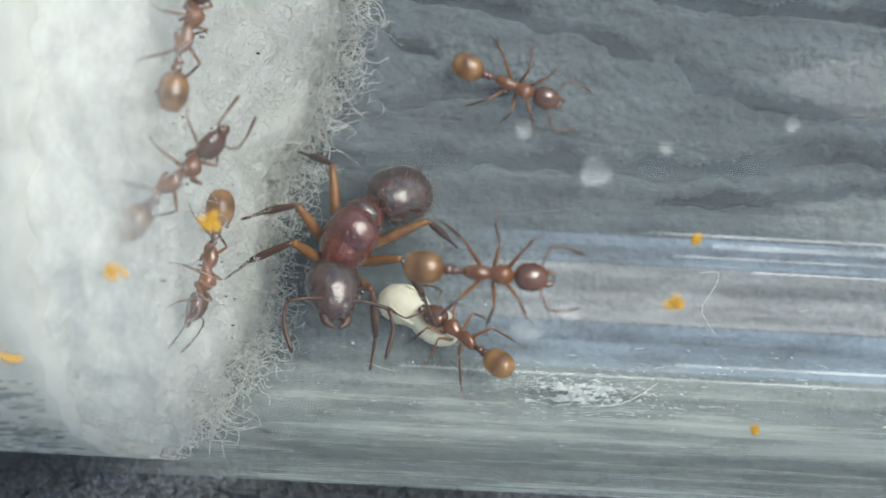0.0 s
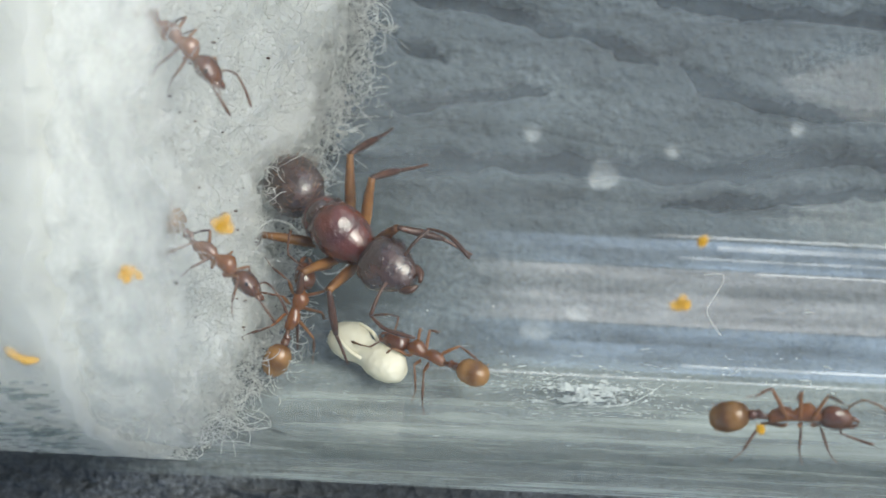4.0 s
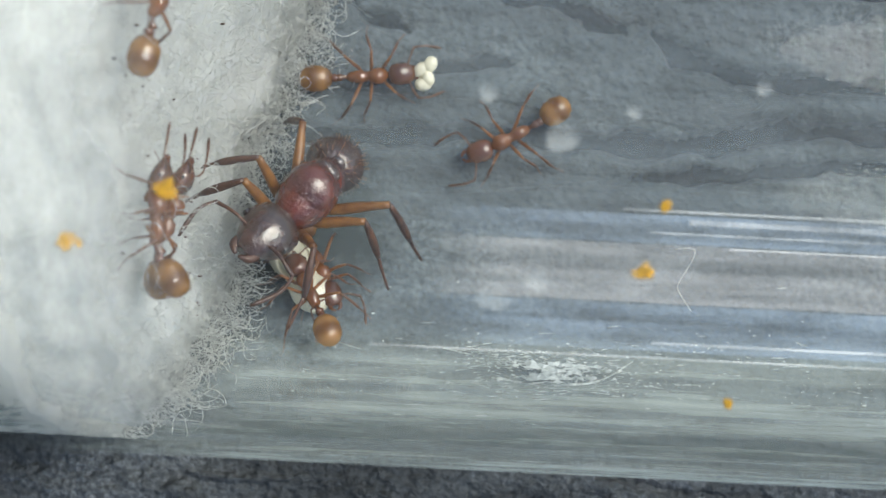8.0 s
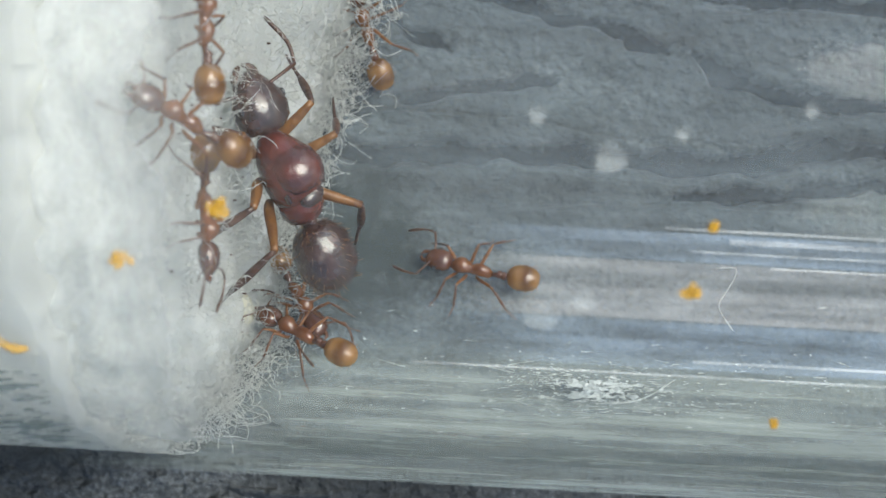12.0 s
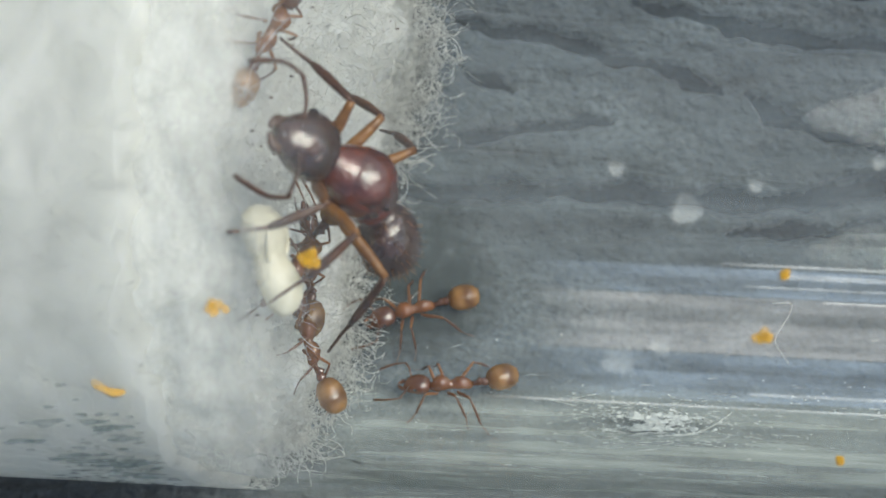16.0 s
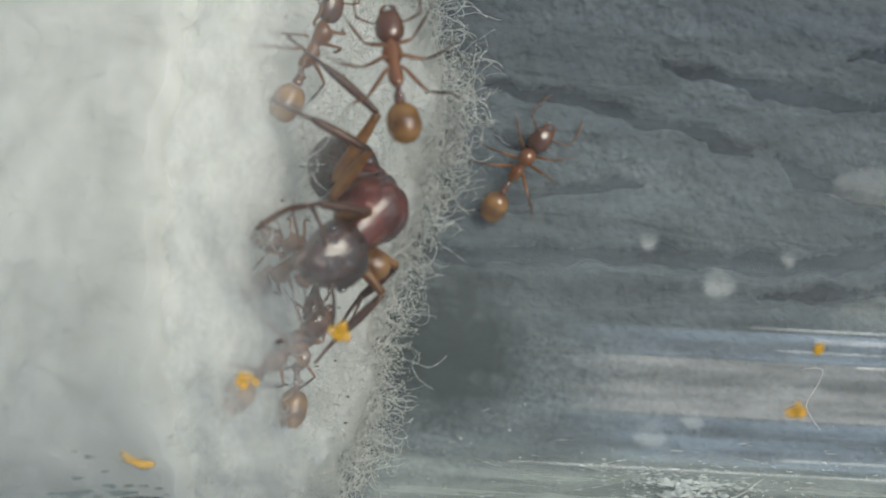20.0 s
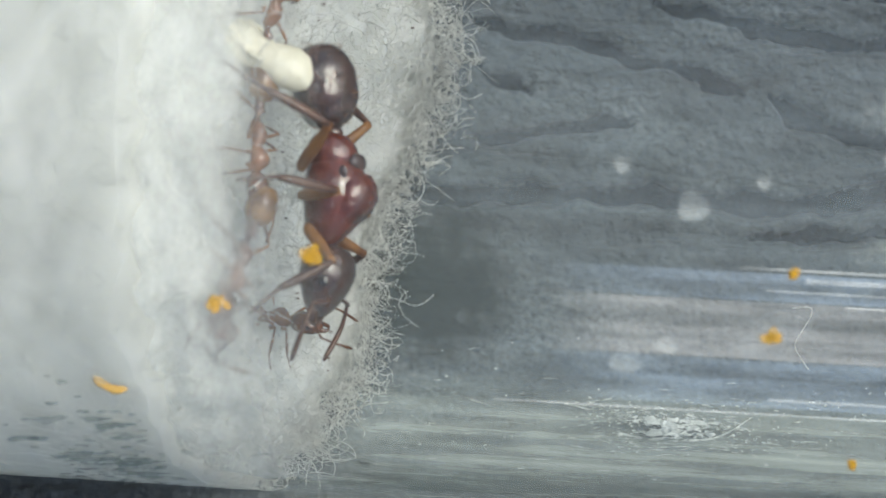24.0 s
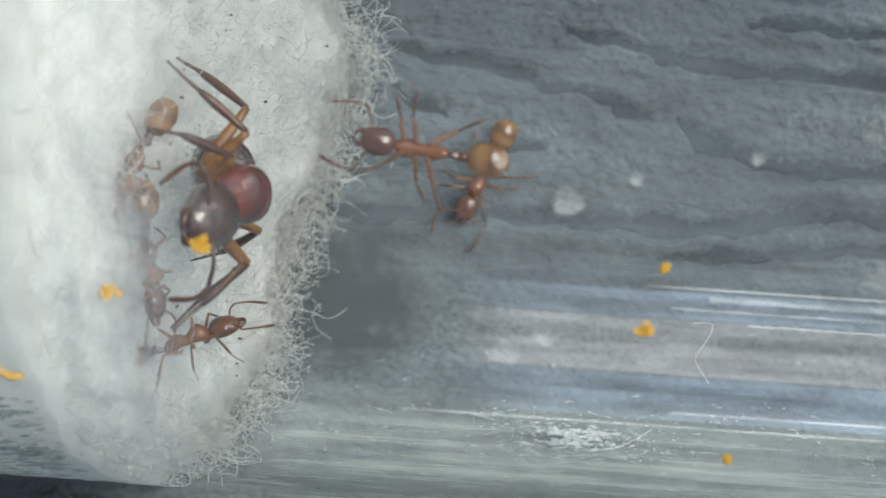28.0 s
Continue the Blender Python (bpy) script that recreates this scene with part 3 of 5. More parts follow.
# ---- ways of the ants: seconds, place in millimetres, turn, bend of head and hind body in degrees ----
QUEEN = [
    (0, -6.20, 0.05, 5.00, 0, -40, -116.1, 32, -32, 0, 0),
    (1, -5.90, -0.16, 5.00, 0, -45.6, -88.3, 16, -16, 0, 0),
    (2, -6.54, -0.24, 5.00, 0, -43.4, -143, -2, 2, 0, 10),
    (3, -6.78, 0.12, 5.00, 0, -43.9, -131.9, -3, 3, 0, 10),
    (4, -6.93, 0.27, 5.50, 0, -36, -38.4, 9, -9, 0, 0),
    (4.5, -5.81, 1.64, 5.50, 0, -30.4, -20.9, -8, 8, 0, 0),
    (6.5, -5.14, 1.51, 5.50, 0, -25.3, -20.2, -14, 14, 0, 0),
    (7, -5.73, 1.34, 5.50, 0, -34.3, -41.9, -20, 20, 0, 0),
    (7.5, -7.01, 1.62, 6.00, 0, -47.6, -56.6, -44, 44, 0, 12),
    (8, -6.54, 0.56, 6.00, 0, -45.1, -124.2, -10, 10, 0, 32),
    (8.5, -7.18, 0.39, 6.00, 22, -24.9, -160.4, 3, -3, 0, 10),
    (9, -7.44, 0.75, 6.00, 52, 0, 174.3, 11, -11, 0, 0),
    (9.5, -7.47, 0.37, 6.00, 58, -25, -179.3, 10, -10, 0, 0),
    (10, -7.50, 0.05, 6.00, 58, -28.4, -173.4, 9, -9, 0, 0),
    (10.5, -7.72, 0.79, 7.00, 45, -31.9, 159.9, 4, -4, 0, 0),
    (11, -8.32, 1.21, 8.00, 30, -23, 122.3, -10, 10, 0, 0),
    (11.5, -8.51, 1.55, 8.00, 30, -24.6, 116.5, -7, 7, 0, 0),
    (13.5, -8.83, 1.00, 15.40, 69.1, -26.2, 119.4, -1, 1, 2, -2),
    (14, -8.62, 1.17, 16.80, 63, -31.2, 123.2, 3, -2, -5, 5),
    (14.5, -8.46, 1.81, 16.80, 60.6, -37.7, 124, 6, -5, -9, 10),
    (15, -8.09, 1.76, 17.30, 47.7, -53.8, 132.9, 14, -9, -10, 15),
    (16, -8.35, 1.54, 18.50, 42.6, -55.7, 134.5, 13, -9, -8, 12),
    (17, -8.99, 1.88, 18.50, 45, -58.1, 132.1, 11, -8, -7, 11),
    (18, -9.27, 2.39, 18.50, 35.3, -65.5, 141.3, 9, -7, -4, 7),
    (18.5, -9.64, 2.23, 18.50, 43.9, -67.2, 132.2, 7, -5, -5, 7),
    (19, -8.97, 2.65, 18.50, 23, -60.6, 154.3, 29, -20, 2, 22),
    (19.5, -7.93, 3.62, 14.00, -81.5, -50.8, -101.5, -18, -8, -28, 32),
    (20, -9.08, 2.85, 18.50, -84.4, -44, -84.8, -20, -32, -35, 39),
    (20.5, -9.47, 3.06, 18.50, -74.6, -19.5, -96.3, -19, -32, -37, 41),
    (21, -9.15, 2.72, 17.70, -79.4, 5.5, -96.1, -4, -40, -25, 40),
    (21.5, -9.35, 2.10, 18.50, -76.2, 5.3, -104.7, -8, -40, -33, 40),
    (23.5, -9.65, 1.57, 18.30, -76, 4, -87.2, -3, 3, -11, 10),
    (24, -9.24, 1.26, 17.50, -79, 2.6, -84.1, -1, 1, -6, 6),
    (24.5, -9.13, 1.64, 15.10, -83.9, -5.6, -81.8, 0, 0, -2, 2),
    (25, -8.66, 0.56, 17.90, -82.8, -27.3, -82.1, -6, 0, -23, 24),
    (25.5, -9.17, 0.34, 18.50, -79.3, -30.7, -85.3, -6, 2, -19, 19),
    (26, -8.99, 0.07, 17.60, -74.7, -38.9, -101.6, -14, 2, -25, 28),
    (26.5, -9.63, 0.31, 17.80, -78.5, -42.6, -95.6, -5, 1, -15, 16),
    (27, -10.16, 0.63, 18.50, -83.6, -47.9, -86.8, -6, -1, -18, 19),
    (27.5, -10.31, 1.80, 18.50, -88.2, -58.2, -84.3, -6, -5, -19, 19),
    (28, -9.20, 1.07, 18.10, -98.8, -63, -75.5, -2, -7, -16, 15),
]
NURSE = [
    (0, -2.14, -3.18, 4.17, 30.2, 24.3, 144.7, 0, 0, 0, 0),
    (1, -1.64, -3.41, 4.31, 29.2, 27.4, 140.6, 1, -1, 0, 0),
    (2, -2.18, -2.87, 3.92, 32.6, 15.3, 157.6, 6, -6, 0, 0),
    (3, -3.51, -3.20, 4.13, 34, 17.1, 156.4, 0, 0, 0, 0),
    (4, -3.64, -3.95, 4.81, 39.9, 19, 158.7, -2, 2, 0, 0),
    (4.5, -4.44, -4.03, 4.85, 35.4, 27.6, 146.9, 2, -2, 0, 0),
    (6.5, -6.51, -3.07, 4.06, 7.9, 36.3, 103.2, 6, -6, 0, 0),
    (7, -6.83, -2.07, 3.40, 3.7, 30.1, 97.4, 4, -4, 0, 0),
    (8, -6.50, -2.57, 3.73, 15.8, 30.2, 119.4, 4, -4, 0, 0),
    (9, -6.15, -3.04, 4.08, 14.8, 34.4, 115, -1, 1, 0, 0),
    (10, -5.18, -3.41, 4.39, 21.6, 34.4, 125, 1, -1, 0, 0),
    (11, -5.44, -3.27, 4.26, 31.7, 23.6, 147.1, 8, -8, 0, 0),
    (11.5, -7.11, -3.62, 4.55, 35.5, 22.7, 151.6, -3, 3, 0, 0),
    (13.5, -9.46, -3.31, 12.20, 71.6, 0, 148, 0, 0, 1, -1),
    (14, -9.92, -2.10, 14.00, 80, 0, 123.9, 1, -1, -4, 4),
    (15, -9.55, -2.12, 10.70, 81.3, 0, 120.9, 0, 0, 1, -1),
    (16, -9.99, -2.97, 12.40, 80.4, 0, 111.2, -2, 2, 10, -10),
    (17, -10.38, -1.86, 16.00, 78.4, 0, 70.2, 0, 0, -1, 1),
    (18, -10.73, -1.59, 17.30, 72.9, 0, 55.6, 3, -3, -10, 10),
    (19, -11.14, -1.27, 18.20, 70.7, 0, 73.7, 7, -7, -18, 18),
    (20, -11.12, -1.46, 18.30, 64.4, 0, 44.1, 0, 0, 0, 0),
    (21, -11.20, -1.90, 18.40, 58.7, 0, 35.1, 2, -2, -3, 3),
    (23.5, -13.60, -1.90, 18.50, -47.4, 0, -38.6, -2, 2, -2, 2),
    (24, -13.60, -2.58, 17.70, -13.9, 0, -15.6, -7, 7, -2, 2),
    (25, -13.60, -3.09, 16.70, -46.8, 0, -31.3, 1, -1, 1, -1),
    (26, -13.60, -3.66, 15.80, 69.2, 0, 33.4, -1, 1, 3, -3),
    (27, -13.60, -3.82, 17.30, 54.4, 0, 16.6, 1, -1, -1, 1),
    (28, -13.60, -3.25, 14.90, 70.6, 0, 30.1, -2, 2, 5, -5),
]
RUNNER = [
    (0, -1.42, -1.76, 17.00, -0, -0, -2.2, 1, -1, 0, 0),
    (0.5, -1.07, -2.21, 17.00, -0, -0, -2.1, 5, -5, 0, 0),
    (1, 0.36, -3.63, 17.00, -0, -0, -17.1, -4, 4, 0, 0),
    (1.5, 1.19, -4.08, 18.81, -137.6, 13.5, -14.4, -1, 1, 0, 0),
    (2, 1.64, -4.62, 18.23, -132.9, 13.8, -12.5, 9, -9, 0, 0),
    (2.5, 3.95, -5.04, 17.77, -128.1, -1.6, 1.3, -5, 5, 0, 0),
    (3, 4.38, -5.24, 17.50, -126.2, 1.1, -0.8, 11, -11, 0, 0),
    (3.5, 5.45, -5.25, 17.45, -127.2, -14.8, 11, 4, -4, 0, 0),
    (4, 7.67, -5.50, 17.13, -123.7, -4.6, 3, 16, -16, 0, 0),
    (4.5, 7.99, -5.50, 17.09, -135.2, -39.1, 32.4, -12, 12, 0, 0),
    (6.5, 10.65, -5.70, 16.71, -125.4, -27.6, 18.2, 4, -4, 0, 0),
    (7, 15.64, -5.56, 16.96, -122.7, -5.3, 3.4, 0, 0, 0, 0),
    (28, 19.03, -4.23, 18.62, -134.5, -4.2, 4.1, 0, 0, 0, 0),
]
FORAGER = [
    (0, -0.34, 6.34, 1.68, 16.7, 5.6, -18.1, 2, -2, 0, 0),
    (0.5, 3.53, 7.61, 2.16, 21, -13.9, 32.1, -1, 1, 0, 0),
    (1, 6.37, 10.06, 3.78, 19.8, -37.3, 59.2, -1, 1, 0, 0),
    (1.5, 10.04, 10.84, 4.56, 44.9, -18.2, 17.4, -3, 3, 0, 0),
    (3, 23.45, 9.93, 3.73, 41.1, -2.4, 2.7, 0, 0, 0, 0),
    (28, 28.55, 7.96, 2.42, 28.2, -2, 3.7, 0, 0, 0, 0),
]
LOUNGER = [
    (0, -10.78, 5.08, 17.80, 76.4, 0, 76.8, -2, 2, 6, -6),
    (1, -10.94, 5.47, 18.20, 73.7, 0, 74, -1, 1, 4, -4),
    (2, -10.76, 6.52, 18.40, 68.5, 0, 64.4, -3, 3, 7, -7),
    (3, -10.93, 5.99, 18.30, 71.7, 0, 71.1, -2, 2, 6, -6),
    (4, -11.28, 4.60, 18.50, -65.2, 0, -42, 0, 0, 0, 0),
    (4.5, -11.17, 4.07, 18.50, -66.2, 0, -42, 0, 0, 0, 0),
    (6.5, -10.48, 5.35, 18.50, 72.5, 0, 69.4, -2, 2, 6, -6),
    (7, -10.31, 5.23, 18.00, 75.7, 0, 70.5, -1, 1, 3, -3),
    (8, -10.23, 5.08, 18.20, 75.2, 0, 74.2, -1, 1, 4, -4),
    (9, -11.21, 2.89, 18.50, -74.9, 0, -105.3, 0, 0, -2, 2),
    (10, -11.41, 1.56, 18.50, -74.9, 0, -87.7, 4, -4, 15, -15),
    (11, -10.81, 1.85, 18.50, 71.7, 0, 125.7, 2, -2, -5, 5),
    (13.5, -12.54, 1.84, 18.50, -73.6, 0, -117.5, 0, 0, -1, 1),
    (14, -13.20, -1.77, 18.20, -65.7, 0, -128.6, -1, 1, -3, 3),
    (16, -10.20, -0.57, 15.00, -81.1, 0, -121.3, 0, 0, -2, 2),
    (18, -10.84, -0.78, 16.50, 79, 0, 113.3, 1, -1, -6, 6),
    (20, -10.81, 1.61, 18.20, 35.9, 0, 168.7, 0, 0, 0, 0),
    (21, -11.37, 3.45, 18.50, -73.2, 0, -116.9, -1, 1, -3, 3),
    (23.5, -11.37, 4.89, 18.40, -72.5, 0, -86.6, 0, 0, 0, 0),
    (24, -11.49, 2.28, 18.50, -75.4, 0, -88.3, 2, -2, 7, -7),
    (25, -11.40, 1.76, 18.50, -74.8, 0, -99.1, 0, 0, 1, -1),
    (26, -11.29, 2.65, 18.00, -77.9, 0, -101, 0, 0, 1, -1),
    (27, -11.93, 2.27, 18.50, -75.4, 0, -90.6, 0, 0, 0, 0),
    (28, -12.22, 1.36, 18.50, -73.8, 0, -110.3, 1, -1, 5, -5),
]
CLIMBER = [
    (0, -14.47, 11.09, 18.50, 14.5, 0, 49, 0, 0, 0, 0),
    (6.5, -13.60, -0.60, 16.30, -78.7, 0, -108.6, 1, -1, 4, -4),
    (7, -13.00, -0.90, 16.00, -78.7, 0, -108.6, 1, -1, 4, -4),
    (8, -10.24, -1.06, 14.00, 82.4, 0, 78.1, -2, 2, 15, -15),
    (9, -10.04, 2.01, 16.10, 81.5, 0, 60.1, 0, 0, -3, 3),
    (10, -9.73, 4.57, 12.80, 80.7, 0, 72, 0, 0, 0, 0),
    (11, -10.20, 4.96, 16.20, 78.8, 0, 105.1, 0, 0, 2, -2),
    (13.5, -10.95, 4.90, 18.30, 73.3, 0, 78.4, 1, -1, -3, 3),
    (14, -11.12, 4.82, 18.50, 72.2, 0, 78.1, 0, 0, 1, -1),
    (15, -11.15, 5.68, 18.50, 68.4, 0, 65.6, 0, 0, 1, -1),
    (16, -11.06, 6.10, 18.50, 66.9, 0, 65, 1, -1, -2, 2),
    (17, -11.22, 6.03, 18.50, 65.4, 0, 57.2, 2, -2, -5, 5),
    (18, -10.67, 7.55, 18.40, 59.8, 0, 62, -1, 1, 2, -2),
    (19, -10.70, 7.57, 18.50, 59.5, 0, 65.8, 2, -2, -3, 3),
    (20, -10.82, 7.83, 18.50, 58.8, 0, 68, 2, -2, -3, 3),
    (21, -10.94, 7.46, 18.50, 57.2, 0, 55.7, 4, -4, -6, 6),
    (23.5, -10.80, 8.58, 17.90, 56.2, 0, 60.8, -1, 1, 1, -1),
    (24, -11.23, 6.85, 18.30, 67.1, 0, 78.6, -1, 1, 1, -1),
    (25, -11.06, 5.84, 18.10, 72.6, 0, 91.3, 1, -1, -3, 3),
    (28, -11.50, 9.83, 17.90, 57, 0, 85.8, -1, 1, 1, -1),
]
ATTENDANT = [
    (0, -10.64, 0.65, 18.30, 70.7, 0, 47.2, -1, 1, 3, -3),
    (1, -10.24, -0.46, 18.20, -21.5, 0, -11.7, -4, 4, -1, 1),
    (2, -9.91, -0.32, 16.90, -49.6, 0, -14.5, 3, -3, 3, -3),
    (3, -10.07, -0.69, 16.80, -63.8, 0, -24.7, 3, -3, 6, -6),
    (4, -10.15, -1.61, 15.40, -74.6, 0, -35.5, 0, 0, 0, 0),
    (4.5, -9.91, -1.69, 13.80, -77.5, 0, -35.6, 0, 0, 0, 0),
    (7, -9.51, -1.97, 11.90, 77.6, 0, 44, 0, 0, -1, 1),
    (8, -10.44, -1.22, 15.60, 81, 0, 97.7, -5, 5, 30, -30),
    (9, -13.40, -1.90, 18.10, 37.7, 0, 8.8, -5, 5, 3, -3),
    (10, -13.40, -0.88, 16.60, 78.9, 0, 69.5, -1, 1, 8, -8),
    (11, -10.37, -0.75, 15.60, -81.6, 0, -93.7, 0, 0, 2, -2),
    (13.5, -10.56, -1.85, 16.30, -76, 0, -58.7, 1, -1, 6, -6),
    (14, -10.67, -3.18, 15.60, 76.5, 0, 80, 0, 0, 1, -1),
    (15, -9.53, -2.86, 13.50, 74.4, 0, 36.2, 0, 0, 1, -1),
    (16, -10.09, -0.23, 11.90, 83, 0, 93.7, 1, -1, -6, 6),
    (17, -10.04, -0.88, 14.40, -80.7, 0, -51.8, 0, 0, -2, 2),
    (18, -10.71, -1.51, 17.50, -68.2, 0, -49.1, -3, 3, -6, 6),
    (19, -11.13, 0.41, 18.50, 69.5, 0, 49.4, -1, 1, 1, -1),
    (20, -11.25, 1.05, 18.50, -66.2, 0, -143.1, 1, -1, 3, -3),
    (21, -11.39, 1.22, 18.50, -67.9, 0, -139.6, 1, -1, 4, -4),
    (24, -11.84, -1.35, 18.50, -68, 0, -106.3, -1, 1, -2, 2),
    (25, -11.14, 0.05, 18.10, -72.8, 0, -122, -1, 1, -3, 3),
    (26, -11.25, -0.59, 17.70, -75.4, 0, -91.9, -4, 4, -17, 17),
    (27, -11.43, -1.62, 17.80, -71.5, 0, -108, -1, 1, -4, 4),
    (28, -11.50, -1.29, 17.70, -72.8, 0, -77.5, 1, -1, 2, -2),
]
WANDERER = [
    (0, -10.36, -1.90, 13.10, -81.9, 0, -99, -1, 1, -6, 6),
    (1, -10.27, -1.44, 11.70, -82.5, 0, -77.5, -1, 1, -4, 4),
    (2, -9.64, -1.93, 13.70, -45.9, 0, -5, 1, -1, 1, -1),
    (3, -9.26, -2.28, 8.60, -81.9, 0, -68.8, 1, -1, 6, -6),
    (4, -8.31, -2.57, 5.60, 35, 0, 74.3, 3, -3, -12, 12),
    (4.5, -8.24, -3.31, 5.60, 35, 0, 76.4, 2, -2, -10, 10),
    (7, -6.00, -1.55, 2.34, -8.9, -25.9, -70.4, 1, -1, 0, 0),
    (11, -7.86, -2.83, 3.15, -24.8, -26.9, -44.4, 2, -2, 0, 0),
    (14, -8.87, -1.29, 2.24, 9.8, -24.2, -112.8, -5, 5, 0, 0),
    (15.5, -7.69, -1.47, 2.32, 23.8, -13.2, -152.6, 11, -11, 0, 0),
    (16, -6.86, -1.31, 2.25, 24.9, -8, -163.3, 4, -4, 0, 0),
    (16.5, -5.53, -0.07, 1.74, -11.3, 14.9, 52, 0, 0, 0, 0),
    (17, -5.05, 0.67, 1.51, -8.8, 11.2, 51.4, 0, 0, 0, 0),
    (18, -6.09, 2.00, 1.26, 1, 6.3, 99.3, 4, -4, 0, 0),
    (18.5, -7.79, 2.66, 1.21, 1.5, 2.2, 123.4, 4, -4, 0, 0),
    (19, -7.03, 1.93, 1.27, 1.9, 6.6, 106.3, 3, -3, 0, 0),
    (19.5, -5.96, 4.34, 1.27, 3.6, -5.5, 56.8, -2, 2, 0, 0),
    (20, -4.17, 6.93, 1.92, 11.6, -18.3, 56.8, -6, 6, 0, 0),
    (20.5, -2.84, 7.99, 2.41, 17.4, -22.4, 50.6, 2, -2, 0, 0),
    (21, -2.58, 9.24, 3.20, 10.8, -35, 71.6, 6, -6, 0, 0),
    (21.5, -1.27, 11.48, 5.49, 29.9, -47.9, 52.2, 2, -2, 0, 0),
    (23, 4.48, 13.87, 14.71, 113.2, -43.1, -16.4, -33, 24, 0, 0),
    (28, 19.66, 13.31, 9.77, 80.4, -8.4, 1.4, 0, 0, 0, 0),
]
PORTER = [
    (0, 21.57, 8.55, 2.66, -31, -0.5, 179.1, 4, -4, 0, 0),
    (3, 21.77, 8.32, 2.58, -30.1, -0.5, 179.2, 4, -4, 0, 0),
    (4.5, 17.08, 11.90, 5.87, -56.9, -4.8, 176.9, 10, -10, 0, 0),
    (5.5, -2.99, 8.36, 2.62, -23.5, 20.1, -141.6, -5, 5, 0, 0),
    (6, -8.14, 7.06, 1.99, -9.3, 20.7, -115, 4, -4, 0, 0),
    (6.5, -9.20, 4.80, 1.34, 9.4, -1.8, 10.6, -1, 1, 0, 0),
    (7, -6.65, 5.08, 1.39, 10.9, 1.6, -8.5, 0, 0, 0, 0),
    (7.5, -5.36, 4.76, 1.33, 8.8, 2.8, -17.4, -5, 5, 0, 0),
    (8, -4.76, 5.57, 1.51, 14, -1.5, 5.9, 2, -2, 0, 0),
    (8.5, -2.64, 6.54, 1.81, 19.8, -2.1, 5.8, 1, -1, 0, 0),
    (9, -2.05, 6.94, 1.96, 22.1, -0.3, 0.7, -1, 1, 0, 0),
    (9.5, -3.81, 6.76, 1.88, 16.8, 12.7, -36.1, -2, 2, 0, 0),
    (10, -4.77, 4.59, 1.31, -2.2, 8, -105.7, -3, 3, 0, 0),
    (10.5, -5.77, 5.31, 1.44, -11.5, 4.8, -157.4, -2, 2, 0, 0),
    (11, -6.73, 4.60, 1.31, -8.2, 1.8, -167.9, -2, 2, 0, 0),
    (11.5, -7.19, 5.69, 1.54, -14.3, -3.5, 166.4, 1, -1, 0, 0),
    (12.2, -5.83, 8.99, 3.06, 4.5, -34.9, 82.2, -2, 2, 0, 0),
    (13, 9.13, 11.68, 5.75, 55.9, -7.4, 5, -5, 5, 0, 0),
    (14, 17.60, 11.82, 5.86, 56.9, -3.2, 2.1, 0, 0, 0, 0),
    (28, 18.02, 13.53, 15.06, 109.3, -0.6, -0.2, 0, 0, 0, 0),
]
